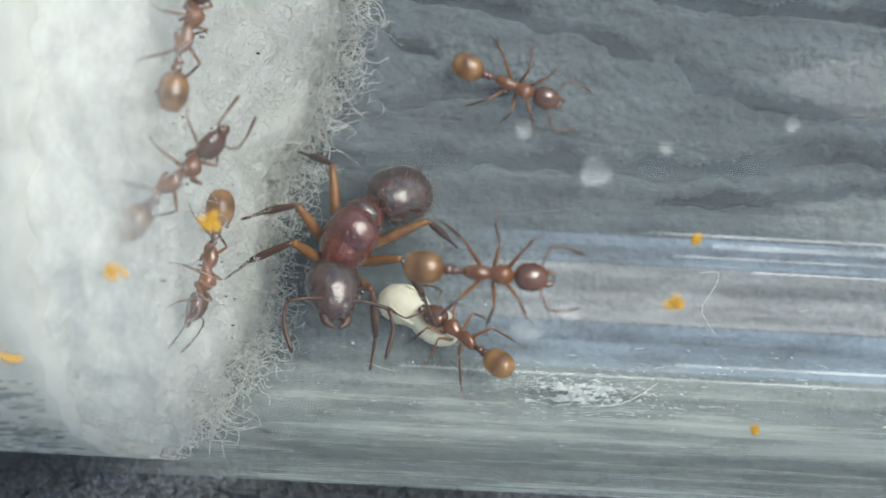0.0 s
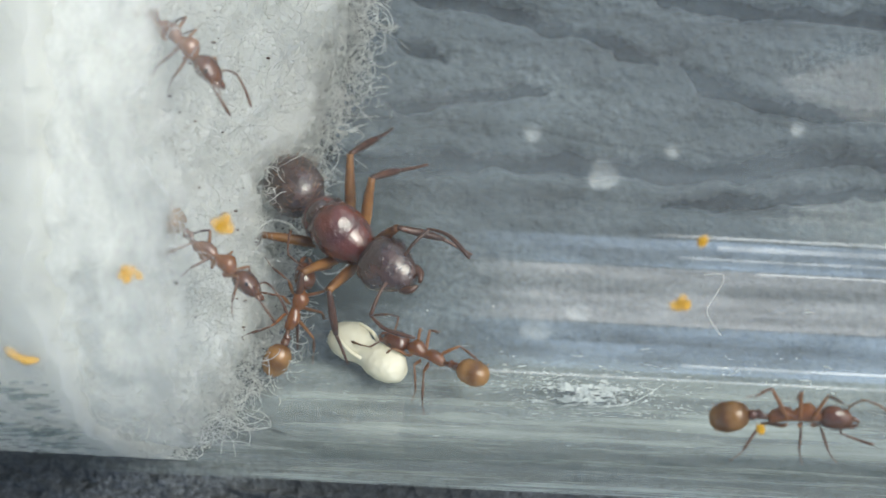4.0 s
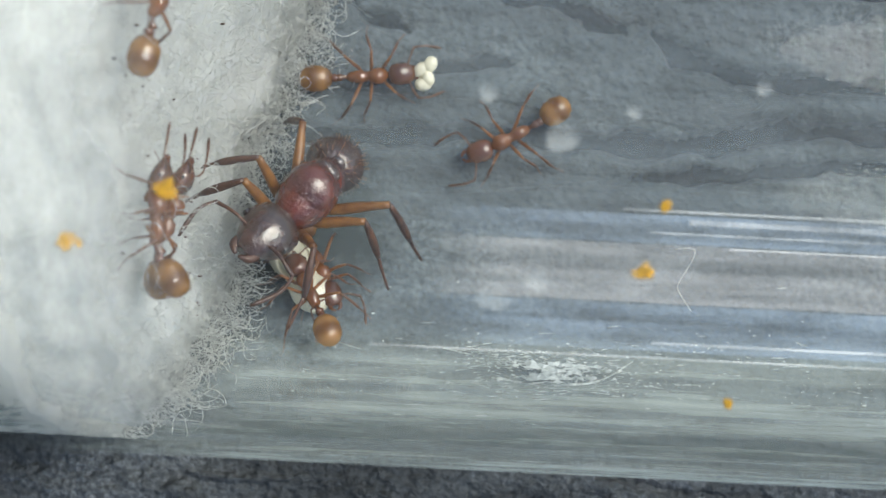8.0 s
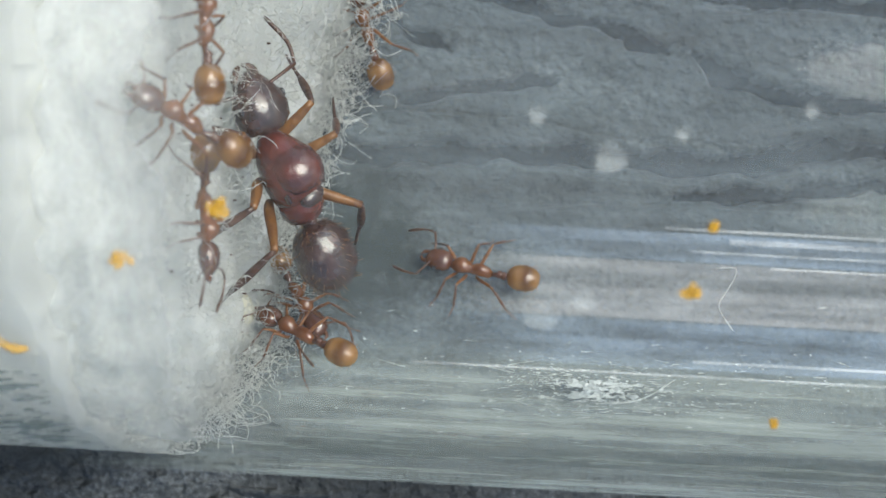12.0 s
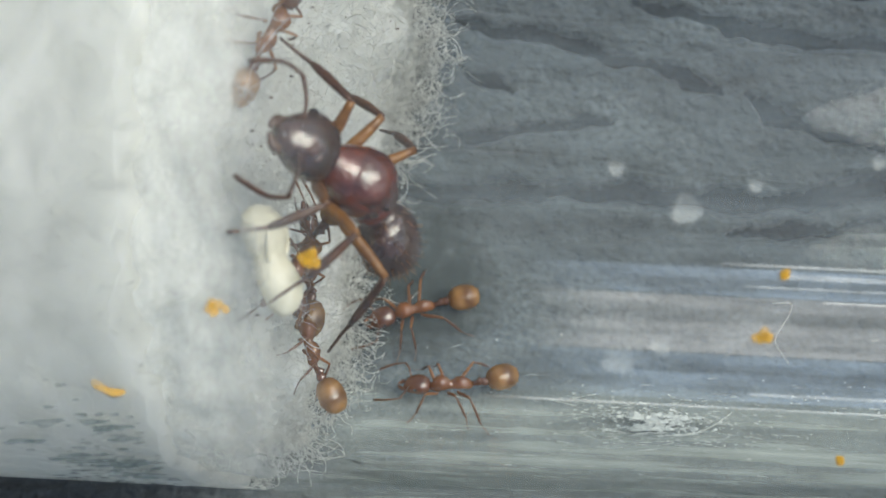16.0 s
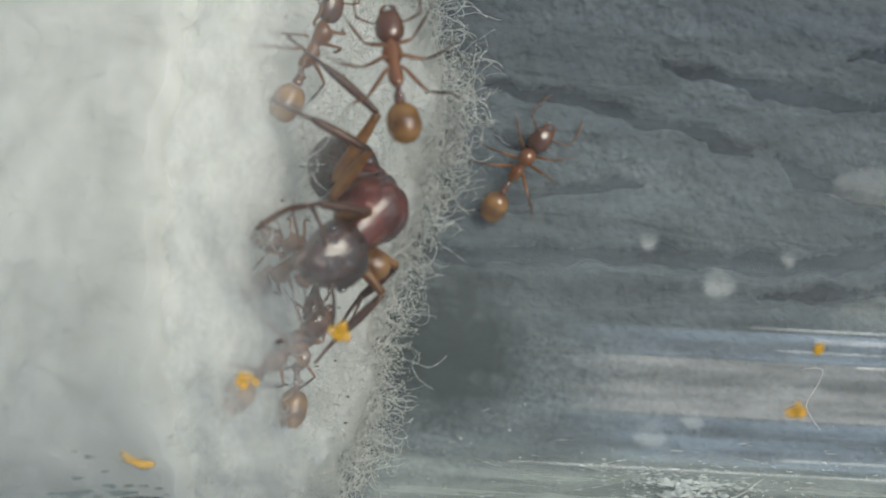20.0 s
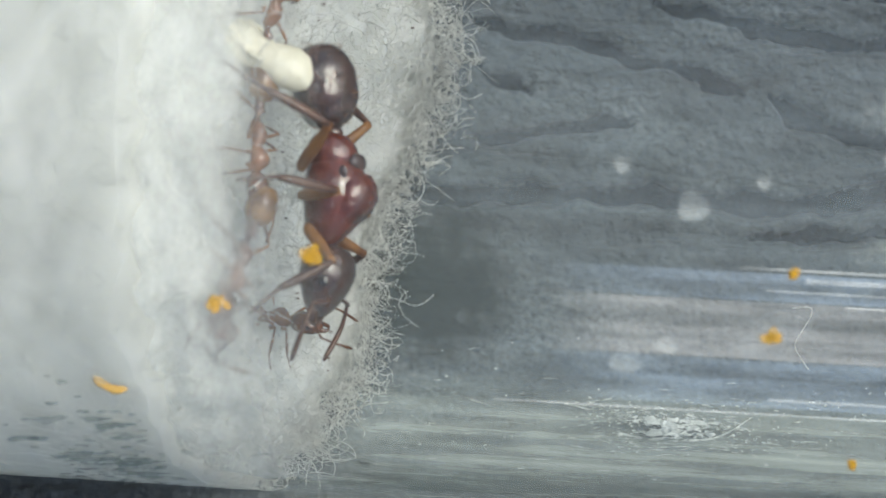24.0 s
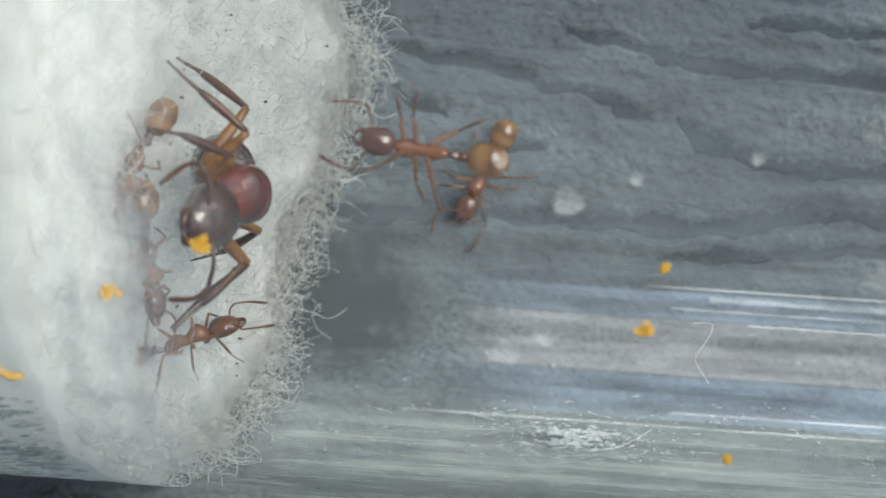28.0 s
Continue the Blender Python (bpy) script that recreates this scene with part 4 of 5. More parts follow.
SCOUT = [
    (0, 26.48, 4.68, 1.30, -8, -0.1, 179, 4, -4, 0, 0),
    (4.5, 17.71, 10.23, 3.93, -42.8, -0.7, 179.3, 5, -5, 0, 0),
    (6.5, -2.16, 4.82, 1.35, 0.4, 9.7, -87.6, 1, -1, 0, 0),
    (7, -0.84, 4.37, 1.28, 4, 5.8, -55.4, 10, -10, 0, 0),
    (7.5, -0.75, 3.53, 1.21, -0.4, 2.4, -99.8, -5, 5, 0, 0),
    (8, 0.53, 3.53, 1.21, -2.2, 1.3, -149.3, -8, 8, 0, 0),
    (8.5, -0.15, 3.39, 1.20, -1.7, 0.3, -169, 3, -3, 0, 0),
    (9, 1.00, 3.02, 1.20, 0.4, -0.3, -143.8, 2, -2, 0, 0),
    (9.5, 1.52, 1.50, 1.33, 2, -9.1, -102.7, 4, -4, 0, 0),
    (10, 1.28, -0.56, 1.89, 11.4, -18, -123.3, -4, 4, 0, 0),
    (10.5, -0.37, -1.92, 2.55, 24.9, -16.8, -148, 0, 0, 0, 0),
    (11, -0.28, -1.99, 2.59, 26.4, -15.1, -152.3, 1, -1, 0, 0),
    (11.5, -1.14, -1.24, 2.19, 25, 5.1, 169.1, -7, 7, 0, 0),
    (13.5, -4.17, -0.50, 1.87, 20.8, -0.9, -177.7, -5, 5, 0, 0),
    (14, -4.27, -0.28, 1.81, 19.1, -5.7, -164.1, 11, -11, 0, 0),
    (14.5, -4.75, -0.76, 1.99, 21.2, -8, -160.2, 3, -3, 0, 0),
    (15, -5.07, -2.13, 2.68, 27.6, -15, -153.6, -7, 7, 0, 0),
    (15.5, -4.85, -2.42, 2.88, 26.5, -20.8, -144.5, 3, -3, 0, 0),
    (16, -5.31, -4.11, 4.25, 45, -7, -173.1, -13, 13, 0, 0),
    (16.5, -6.67, -4.23, 4.39, 46.3, 4.7, 175.5, -4, 4, 0, 0),
    (17, -8.67, -4.09, 10.00, 66.4, 0, 149.1, -2, 2, 5, -5),
    (18, -9.82, -3.26, 12.30, 77.2, 0, 132.7, -2, 2, 7, -7),
    (18.5, -10.35, -2.56, 13.30, 80.1, 0, 120.1, 0, 0, 1, -1),
    (19, -10.44, -1.92, 12.80, 82.1, 0, 87.2, -1, 1, 4, -4),
    (20, -10.89, -1.13, 15.40, 81.4, 0, 80.6, 0, 0, 1, -1),
    (21, -11.40, -1.74, 15.50, -55, 0, 20, 3, -8, 0, 0),
    (21.5, -11.44, -1.87, 15.20, -55, 0, 20, 3, -8, 0, 0),
    (23.5, -11.46, -3.30, 14.50, -55, 0, 16, 3, -8, 0, 0),
    (24, -11.27, -2.47, 14.50, -55, 0, -6, 3, -8, 0, 0),
    (24.5, -10.50, -2.93, 14.50, -55, 0, 0, 3, -8, 0, 0),
    (25, -10.97, -3.37, 14.50, -55, 0, 4, 3, -8, 0, 0),
    (26, -11.13, -3.47, 14.50, -55, 0, 0, 3, -8, 0, 0),
    (27, -11.74, -3.61, 15.00, -55, 0, 10, 3, -8, 0, 0),
    (28, -10.52, -3.26, 15.00, -55, 0, 24, 3, -8, 0, 0),
]
SPRINTER = [
    (0, 21.54, -6.81, 14.05, 105.1, 13.3, -176.4, -1, 1, 0, 0),
    (17, 17.35, -6.44, 14.92, 110.1, 9, -176.7, 0, 0, 0, 0),
    (18, 5.06, -3.88, 18.86, 140.3, -20.1, 157.5, -1, 1, 0, 0),
    (18.5, -0.89, -2.62, 19.91, 153.3, -22.6, 142.6, -1, 1, 0, 0),
    (19, -6.16, 0.87, 21.46, 171.3, -8.8, 135.1, 0, 0, 0, 0),
    (19.5, -7.96, 5.29, 21.47, -175.6, 11.3, 111.2, -1, 1, 0, 0),
    (20, -8.32, 6.85, 20.99, -175.6, 21, 102.1, 3, -3, 0, 0),
    (20.5, -9.14, 9.87, 19.13, -171, 40.7, 103.7, 3, -3, 0, 0),
    (21, -6.32, 14.25, 14.75, 109.6, 32.4, 10.8, 46, -35, 0, 0),
    (22.5, 7.98, 14.20, 14.82, 106.9, -1, -0.3, -1, 1, 0, 0),
    (28, 21.55, 8.60, 20.15, 148.2, 3, 4.8, 0, 0, 0, 0),
]
STRAGGLER = [
    (0, 18.18, 3.47, 21.69, -178.2, -0.1, -176.9, 0, 0, 0, 0),
    (24.4, 12.02, 0.87, 21.44, 167.1, 1.1, -175.2, 2, -2, 0, 0),
    (25, 10.34, 0.59, 21.40, 166.2, 1.6, -173.6, 3, -3, 0, 0),
    (25.5, 8.10, -1.67, 20.51, 152.7, 5.8, -169, 5, -5, 0, 0),
    (26, 8.08, -0.28, 21.10, 166.6, -14.7, 133.2, 0, 0, 0, 0),
    (26.5, 4.79, 2.04, 21.64, 174.9, -3.2, 148.2, -2, 2, 0, 0),
    (27, 1.80, 2.18, 21.65, 174.7, -2.3, 156.8, -2, 2, 0, 0),
    (27.5, -0.99, 2.85, 21.69, 178, -0.4, 169.4, -2, 2, 0, 0),
    (28, -3.30, 2.16, 21.64, 173.9, -0.6, 174, 4, -4, 0, 0),
]
LATECOMER = [
    (0, 25.79, 8.76, 2.79, -32.1, 4.2, -173.3, -5, 5, 0, 0),
    (25, 18.09, 12.29, 7.46, -37, 60.9, -130.8, -3, 3, 0, 0),
    (26.5, 4.64, 11.53, 5.56, -26.8, 49.9, -123.4, -2, 2, 0, 0),
    (27, 0.95, 9.02, 2.96, -16.7, 30.1, -120.9, -2, 2, 0, 0),
    (27.5, -1.58, 6.49, 1.73, -10.6, 15.3, -125.5, 4, -4, 0, 0),
    (28, -1.83, 4.79, 1.32, -3.5, 8.1, -113.4, 1, -1, 0, 0),
]
PUPA = [
    (0, -3.62, -2.58, 2.82, -29.5, -18, -28.6, -1, 1, 0, 0),
    (1, -3.05, -2.49, 2.71, -20.4, -26.7, -50.4, 0, 0, 0, 0),
    (2, -4.24, -2.91, 3.01, -31.3, -19, -28.2, -2, 2, 0, 0),
    (3, -5.66, -3.17, 3.19, -30.1, -23.8, -34.8, 3, -3, 0, 0),
    (4, -5.72, -4.04, 3.97, -37.7, -25.4, -29, -3, 3, 0, 0),
    (4.5, -5.63, -3.06, 3.12, -26.6, -26.8, -42, 0, 0, 0, 0),
    (6.5, -7.80, -0.58, 1.74, -4.6, -20.7, -77.2, 4, -4, 0, 0),
    (7, -7.27, -1.19, 2.02, -4.6, -24.7, -79.2, -1, 1, 0, 0),
    (8, -6.91, -2.01, 2.45, -16.9, -25.5, -54.7, 1, -1, 0, 0),
    (9, -6.95, -2.07, 2.50, -14.1, -27.8, -61.7, 0, 0, 0, 0),
    (10, -6.19, -2.79, 2.98, -24.2, -27.1, -45.4, 2, -2, 0, 0),
    (11, -7.64, -3.02, 3.15, -26.1, -27.8, -43.6, 1, -1, 0, 0),
    (11.5, -9.93, -2.80, 2.98, -27, -24.3, -39, 5, -5, 0, 0),
    (13.5, -12.20, -1.50, 14.00, -79.2, 0, -70.5, 1, -1, 3, -3),
    (14, -12.20, -1.50, 14.00, -49.9, 0, -41.9, 0, 0, 0, 0),
    (15, -12.20, -1.50, 14.00, -82.8, 0, -71.2, 0, 0, 0, 0),
    (16, -10.74, -0.87, 18.50, -67.3, 0, -68.4, 0, 0, 0, 0),
    (17, -10.38, 0.37, 17.60, -77.7, 0, -78.7, 0, 0, -1, 1),
    (18, -10.03, 0.60, 16.80, -70.1, 0, -27.6, 0, 0, -1, 1),
    (19, -13.20, 2.27, 12.70, -81, 0, -53.5, 0, 0, 0, 0),
    (20, -13.20, 3.36, 12.40, -80.6, 0, -64.5, -1, 1, -4, 4),
    (21, -13.20, 4.77, 14.40, -79.4, 0, -68.6, 0, 0, 0, 0),
    (23.5, -12.69, 6.81, 18.50, -65.4, 0, -75.4, 0, 0, 0, 0),
    (24, -11.51, 5.09, 18.50, -50.1, 0, -23.5, 3, -3, 3, -3),
    (25, -14.60, 1.27, 18.50, -73.7, 0, -75.9, 0, 0, 0, 0),
    (28, -14.60, 3.84, 18.50, -73.8, 0, -75.2, 0, 0, 0, 0),
]


# ---- ants ----
def bent(points, per=4):
    """A smooth line through a few points."""
    pts = [Vector(p) for p in points]
    out = []
    for k in range(len(pts) - 1):
        a, b, c, d = pts[max(k - 1, 0)], pts[k], pts[k + 1], pts[min(k + 2, len(pts) - 1)]
        for s in range(per):
            t = s / per
            out.append(0.5 * ((2 * b) + (c - a) * t + (2 * a - 5 * b + 4 * c - d) * t * t + (3 * b - a - 3 * c + d) * t ** 3))
    return out + [pts[-1]]


def leg_parts(ant, hip, knee, ankle, toe, thick, skin, shin_skin):
    """One leg: thigh with its joint at the hip, then shin and foot."""
    h, k, a, e = (Vector(q) for q in (hip, knee, ankle, toe))
    k, a, e = k - h, a - h, e - h
    line = bent([(0, 0, 0), k * 0.2 + Vector((0, 0, -0.06)), k * 0.6, k], 3)
    n = len(line)
    thigh = part("leg", sweep(line, [thick * (0.9 + 0.5 * math.sin(math.pi * min(1, i / (n - 1) * 1.1))) for i in range(n)], 8), skin, ant, hip)
    line = bent([k, k.lerp(a, 0.5) + Vector((0, 0, 0.03)), a], 3)
    n = len(line)
    part("shin", sweep(line, [thick * (0.62 + 0.5 * math.sin(math.pi * i / (n - 1)) * (0.4 + i / n)) for i in range(n)], 7), shin_skin, thigh)
    line = bent([a, a.lerp(e, 0.4) + Vector((0, 0, -0.03)), e], 3)
    n = len(line)
    part("foot", sweep(line, [thick * (0.5 - 0.22 * i / n) for i in range(n)], 6), shin_skin, thigh)
    return thigh


def banded(rings_from, rings_to, width, height, z, cuts):
    """The hind body with shallow steps where its plates overlap."""
    rings, n = [], 26
    for k in range(n):
        a = math.pi * (0.03 + 0.94 * k / (n - 1))
        s = math.sin(a) ** 0.8
        f = k / (n - 1)
        step = 1 + 0.035 * sum(max(0.0, 1 - (c - f) / 0.12) if f <= c else 0.0 for c in cuts)
        x = (rings_from + rings_to) / 2 - (rings_to - rings_from) / 2 * math.cos(a)
        rings.append((x, z, width / 2 * s * step, height / 2 * s * step))
    return rings


def hairs(count, x0, x1, width, height, z, length, seed):
    rng = random.Random(seed)
    out = []
    for _ in range(count):
        f, a = rng.uniform(0.1, 0.95), rng.uniform(0, 2 * math.pi)
        s = math.sin(math.pi * f) ** 0.8
        base = Vector((x0 + (x1 - x0) * (0.5 - 0.5 * math.cos(math.pi * f)), width / 2 * s * math.cos(a), z + height / 2 * s * math.sin(a)))
        out_dir = Vector((rng.gauss(-0.3, 0.2), math.cos(a), math.sin(a))).normalized()
        out.append(sweep([base - out_dir * 0.03, base + out_dir * length], [0.011, 0.004], 3))
    return joined(*out)


def make_queen():
    ant = tagged(new("queen_ant"), "large dark reddish-brown queen ant with glossy thorax", "ant")
    part("thorax", joined(loft([(-1.1, 0.0, 0.5, 0.5), (-0.8, 0.05, 0.84, 0.8), (-0.3, 0.1, 0.98, 0.98), (0.3, 0.12, 1.0, 1.05), (0.8, 0.0, 0.88, 0.92), (1.2, -0.14, 0.64, 0.66), (1.55, -0.24, 0.36, 0.36), (1.66, -0.25, 0.15, 0.16)], 28),
                            loft([(-1.8, -0.12, 0.28, 0.28), (-1.62, -0.05, 0.6, 0.58), (-1.3, 0.0, 0.78, 0.76), (-0.9, 0.05, 0.8, 0.8), (-0.6, 0.1, 0.5, 0.6)], 24)), queen_red, ant, label="glossy dark red domed thorax")
    part("back_plate", loft([(-0.55, 0.62, 0.3, 0.2), (-0.42, 0.66, 0.66, 0.52), (-0.1, 0.66, 0.86, 0.68), (0.3, 0.6, 0.92, 0.74), (0.7, 0.42, 0.84, 0.7), (1.0, 0.2, 0.62, 0.54), (1.2, 0.06, 0.3, 0.3)], 26), queen_red, ant, label="smooth shield over the thorax")
    part("hind_plate", loft(egg(-1.12, -0.5, 1.05, 0.62, 0.72), 18), queen_skin, ant)
    for s in (-1, 1):
        part("wing_scar", loft(egg(-0.7, -0.3, 0.16, 0.28, 0.55), 10), queen_skin, ant, (0, s * 0.82, 0))
    part("waist", joined(loft(egg(-2.0, -1.5, 0.55, 0.75, 0.0), 14), loft(egg(-2.35, -1.85, 0.7, 0.8, 0.02), 14)), queen_skin, ant)
    head = part("head", loft([(0.0, 0, 0.3, 0.3), (0.12, 0.02, 0.75, 0.6), (0.4, 0.05, 0.98, 0.8), (0.85, 0.05, 1.05, 0.84), (1.3, 0.0, 0.92, 0.74), (1.65, -0.06, 0.72, 0.58), (1.95, -0.12, 0.52, 0.4), (2.15, -0.16, 0.32, 0.22)], 26), queen_skin, ant, (1.6, 0, -0.25), "dark brown wrinkled head")
    for s in (-1, 1):
        part("eye", loft(egg(0.9, 1.25, 0.2, 0.3, 0.12), 12), eye_black, head, (0, s * 0.95, 0.1))
        part("mandible", sweep(bent([(1.85, s * 0.42, -0.2), (2.2, s * 0.36, -0.24), (2.4, s * 0.06, -0.25)], 3), [0.17, 0.18, 0.17, 0.15, 0.12, 0.09, 0.05], 8), queen_shin, head)
        part("antenna", joined(sweep(bent([(1.55, s * 0.45, 0.25), (1.7, s * 1.1, 0.4), (1.75, s * 1.85, 0.2)], 4), [0.07, 0.065, 0.06, 0.06, 0.062, 0.065, 0.07, 0.075, 0.08], 7),
                               sweep(bent([(1.75, s * 1.85, 0.2), (2.5, s * 2.0, 0.0), (3.5, s * 1.7, -0.4)], 4), [0.055, 0.06, 0.065, 0.07, 0.075, 0.085, 0.09, 0.08, 0.05], 7)), queen_shin, head)
    gaster = part("gaster", loft(banded(-2.6, 0.0, 2.2, 2.0, 0.0, (0.4, 0.64, 0.84)), 28), queen_skin, ant, (-1.9, 0, 0.0), "dark brown banded hind body")
    part("hair", hairs(150, -2.65, 0, 2.2, 2.0, 0.0, 0.22, 6), queen_limb, gaster)
    legs = []
    for s in (-1, 1):
        legs.append(leg_parts(ant, (1.0, s * 0.5, -0.7), (2.0, s * 1.7, 0.3), (2.6, s * 2.6, -1.1), (3.3, s * 3.0, -2.0), 0.145, queen_limb, queen_shin))
        legs.append(leg_parts(ant, (0.1, s * 0.6, -0.85), (0.3, s * 2.2, 0.5), (0.0, s * 3.3, -1.0), (0.2, s * 4.2, -2.0), 0.145, queen_limb, queen_shin))
        legs.append(leg_parts(ant, (-0.7, s * 0.6, -0.8), (-1.9, s * 2.2, 0.6), (-3.0, s * 3.2, -0.9), (-3.9, s * 3.7, -2.0), 0.145, queen_limb, queen_shin))
    return ant


def make_worker():
    ant = tagged(new("worker_ant"), "small amber worker ant with thin pale legs", "ant", "worker ants")
    part("thorax", loft([(-0.88, -0.1, 0.09, 0.1), (-0.76, -0.05, 0.18, 0.2), (-0.5, 0.04, 0.23, 0.25), (-0.25, 0.05, 0.22, 0.22), (-0.1, -0.02, 0.17, 0.16), (0.02, 0.03, 0.2, 0.2), (0.2, 0.1, 0.29, 0.28), (0.4, 0.1, 0.31, 0.3), (0.56, 0.02, 0.23, 0.23), (0.66, -0.05, 0.13, 0.13), (0.74, -0.06, 0.09, 0.09)], 18), amber, ant)
    part("waist", joined(sweep([(-0.75, 0, -0.06), (-1.0, 0, -0.04), (-1.15, 0, 0.06), (-1.25, 0, 0.0)], [0.1, 0.09, 0.17, 0.1], 10), loft(egg(-1.5, -1.15, 0.32, 0.34, 0.02), 12)), amber_head, ant)
    head = part("head", loft([(0.0, 0, 0.1, 0.1), (0.06, 0.01, 0.28, 0.22), (0.22, 0.02, 0.4, 0.31), (0.45, 0.02, 0.43, 0.33), (0.7, 0.0, 0.4, 0.29), (0.88, -0.03, 0.32, 0.21), (1.0, -0.05, 0.18, 0.12)], 20), amber_head, ant, (0.68, 0, -0.02), "brown glossy head")
    for s in (-1, 1):
        part("eye", loft(egg(0.48, 0.62, 0.08, 0.12, 0.05), 10), eye_black, head, (0, s * 0.4, 0.04))
        part("mandible", sweep(bent([(0.93, s * 0.19, -0.07), (1.1, s * 0.17, -0.08), (1.22, s * 0.03, -0.08)], 3), [0.085, 0.085, 0.08, 0.07, 0.06, 0.045, 0.02], 7), amber_head, head)
        part("antenna", joined(sweep(bent([(0.75, s * 0.2, 0.12), (0.85, s * 0.55, 0.22), (1.05, s * 0.95, 0.15)], 4), [0.035, 0.03, 0.028, 0.028, 0.03, 0.032, 0.034, 0.036, 0.038], 6),
                               sweep(bent([(1.05, s * 0.95, 0.15), (1.5, s * 0.95, 0.02), (2.05, s * 0.8, -0.2)], 4), [0.026, 0.028, 0.03, 0.033, 0.036, 0.042, 0.05, 0.05, 0.025], 6)), amber_shin, head)
    gaster = part("gaster", loft(banded(-1.22, 0.0, 0.98, 0.92, 0.04, (0.45, 0.7, 0.86)), 22), amber_bands, ant, (-1.42, 0, 0.02), "translucent amber hind body")
    part("hair", hairs(45, -1.22, 0, 0.98, 0.92, 0.04, 0.12, 8), amber_limb, gaster)
    for s in (-1, 1):
        leg_parts(ant, (0.42, s * 0.16, -0.2), (0.85, s * 0.75, 0.18), (1.15, s * 1.15, -0.45), (1.45, s * 1.4, -0.75), 0.044, amber_limb, amber_shin)
        leg_parts(ant, (0.05, s * 0.18, -0.22), (0.1, s * 0.95, 0.22), (-0.1, s * 1.5, -0.45), (-0.05, s * 1.85, -0.75), 0.044, amber_limb, amber_shin)
        leg_parts(ant, (-0.3, s * 0.18, -0.2), (-0.85, s * 0.95, 0.25), (-1.35, s * 1.45, -0.45), (-1.75, s * 1.7, -0.75), 0.047, amber_limb, amber_shin)
    return ant


queen = make_queen()
first = make_worker()
WORKERS = [NURSE, RUNNER, FORAGER, LOUNGER, CLIMBER, ATTENDANT, WANDERER, PORTER, SCOUT, SPRINTER, STRAGGLER, LATECOMER]
workers = [first] + [copy_thing(first, pose(0, 0, 0)) for _ in WORKERS[1:]]


def make_pupa():
    ob = tagged(new("pupa"), "creamy white curved pupa held among the ants", "pupa")
    grow = 1.22
    part("body", loft([(grow * x, grow * z, 1.1 * grow * w, grow * h) for x, z, w, h in [(-1.4, 0, 0.12, 0.12), (-1.25, 0.02, 0.4, 0.38), (-0.9, 0.05, 0.56, 0.52), (-0.5, 0.04, 0.56, 0.52), (-0.2, 0.0, 0.42, 0.42), (0.05, -0.02, 0.4, 0.4), (0.35, 0.0, 0.5, 0.48), (0.75, 0.04, 0.55, 0.5), (1.1, 0.02, 0.46, 0.42), (1.35, -0.03, 0.26, 0.25), (1.42, -0.05, 0.1, 0.1)]], 20), brood_white, ob)
    for s in (-1, 1):
        part("leg_bud", sweep(bent([(0.12, s * 0.5, 0.15), (-0.36, s * 0.66, 0.37), (-0.98, s * 0.56, 0.55)], 4), [0.06, 0.07, 0.075, 0.075, 0.07, 0.065, 0.06, 0.05, 0.03], 7), brood_white, ob)
    part("eye_spot", loft(egg(1.16, 1.32, 0.12, 0.16, 0.0), 8), eye_black, ob, (0, 0.52, 0.14))
    return ob


pupa = make_pupa()


def make_brood_pellet():
    ob = tagged(new("egg_clump"), "small white clump of eggs carried in the jaws", "eggs")
    rng = random.Random(3)
    for c in ((0.05, 0.12, 0), (0.42, 0.3, 0.02), (0.3, -0.2, 0.04), (0.12, -0.42, 0.0)):
        part("egg", loft(egg(-0.32, 0.32, rng.uniform(0.46, 0.54), 0.44), 14), brood_white, ob, c).rotation_euler = (0, 0, rng.uniform(0, 3))
    return ob


pellet = make_brood_pellet()


# ---- bits stuck to the glass ----
SPOTS = ((1.1, 0.85, 0.42), (-0.45, -3.4, 0.45), (0.7, -2.9, 0.32), (3.0, 1.6, 0.2), (-0.9, 1.9, 0.24), (6.4, 2.4, 0.2))

def glass_place(x, y, inside=INNER - 0.12, top=True):
    d = math.sqrt(max(0.0, inside ** 2 - (y - TUBE_Y) ** 2))
    return Vector((x, y, TUBE_Z + (d if top else -d)))


def make_speck(x, y, size, seed, top=True, skin=None, label="orange crumb stuck to the glass"):
    rng = random.Random(seed)
    p = glass_place(x, y, top=top)
    pieces = []
    for _ in range(6):
        o = Vector((rng.gauss(0, 0.16), rng.gauss(0, 0.16), rng.gauss(0, 0.05))) * size
        v, f = loft(egg(-0.3 * size, 0.3 * size, 0.45 * size, 0.22 * size), 8)
        t = rng.uniform(0, 3)
        v = [Vector((a * math.cos(t) - b * math.sin(t), a * math.sin(t) + b * math.cos(t), c)) + o for a, b, c in v]
        pieces.append((v, f))
    v, f = scaled(joined(*pieces))
    ob = mesh_object("crumb", v, f, skin or crumb_film)
    ob.location = p * MM
    return tagged(ob, label, "crumb", "crumbs on the glass")


for n, (x, y, s) in enumerate(((3.58, -2.48, 0.55), (4.0, -0.85, 0.45), (6.5, -6.0, 0.4), (-9.4, -1.0, 0.62), (-12.0, -2.5, 0.5))):
    make_speck(x, y, s, 20 + n)


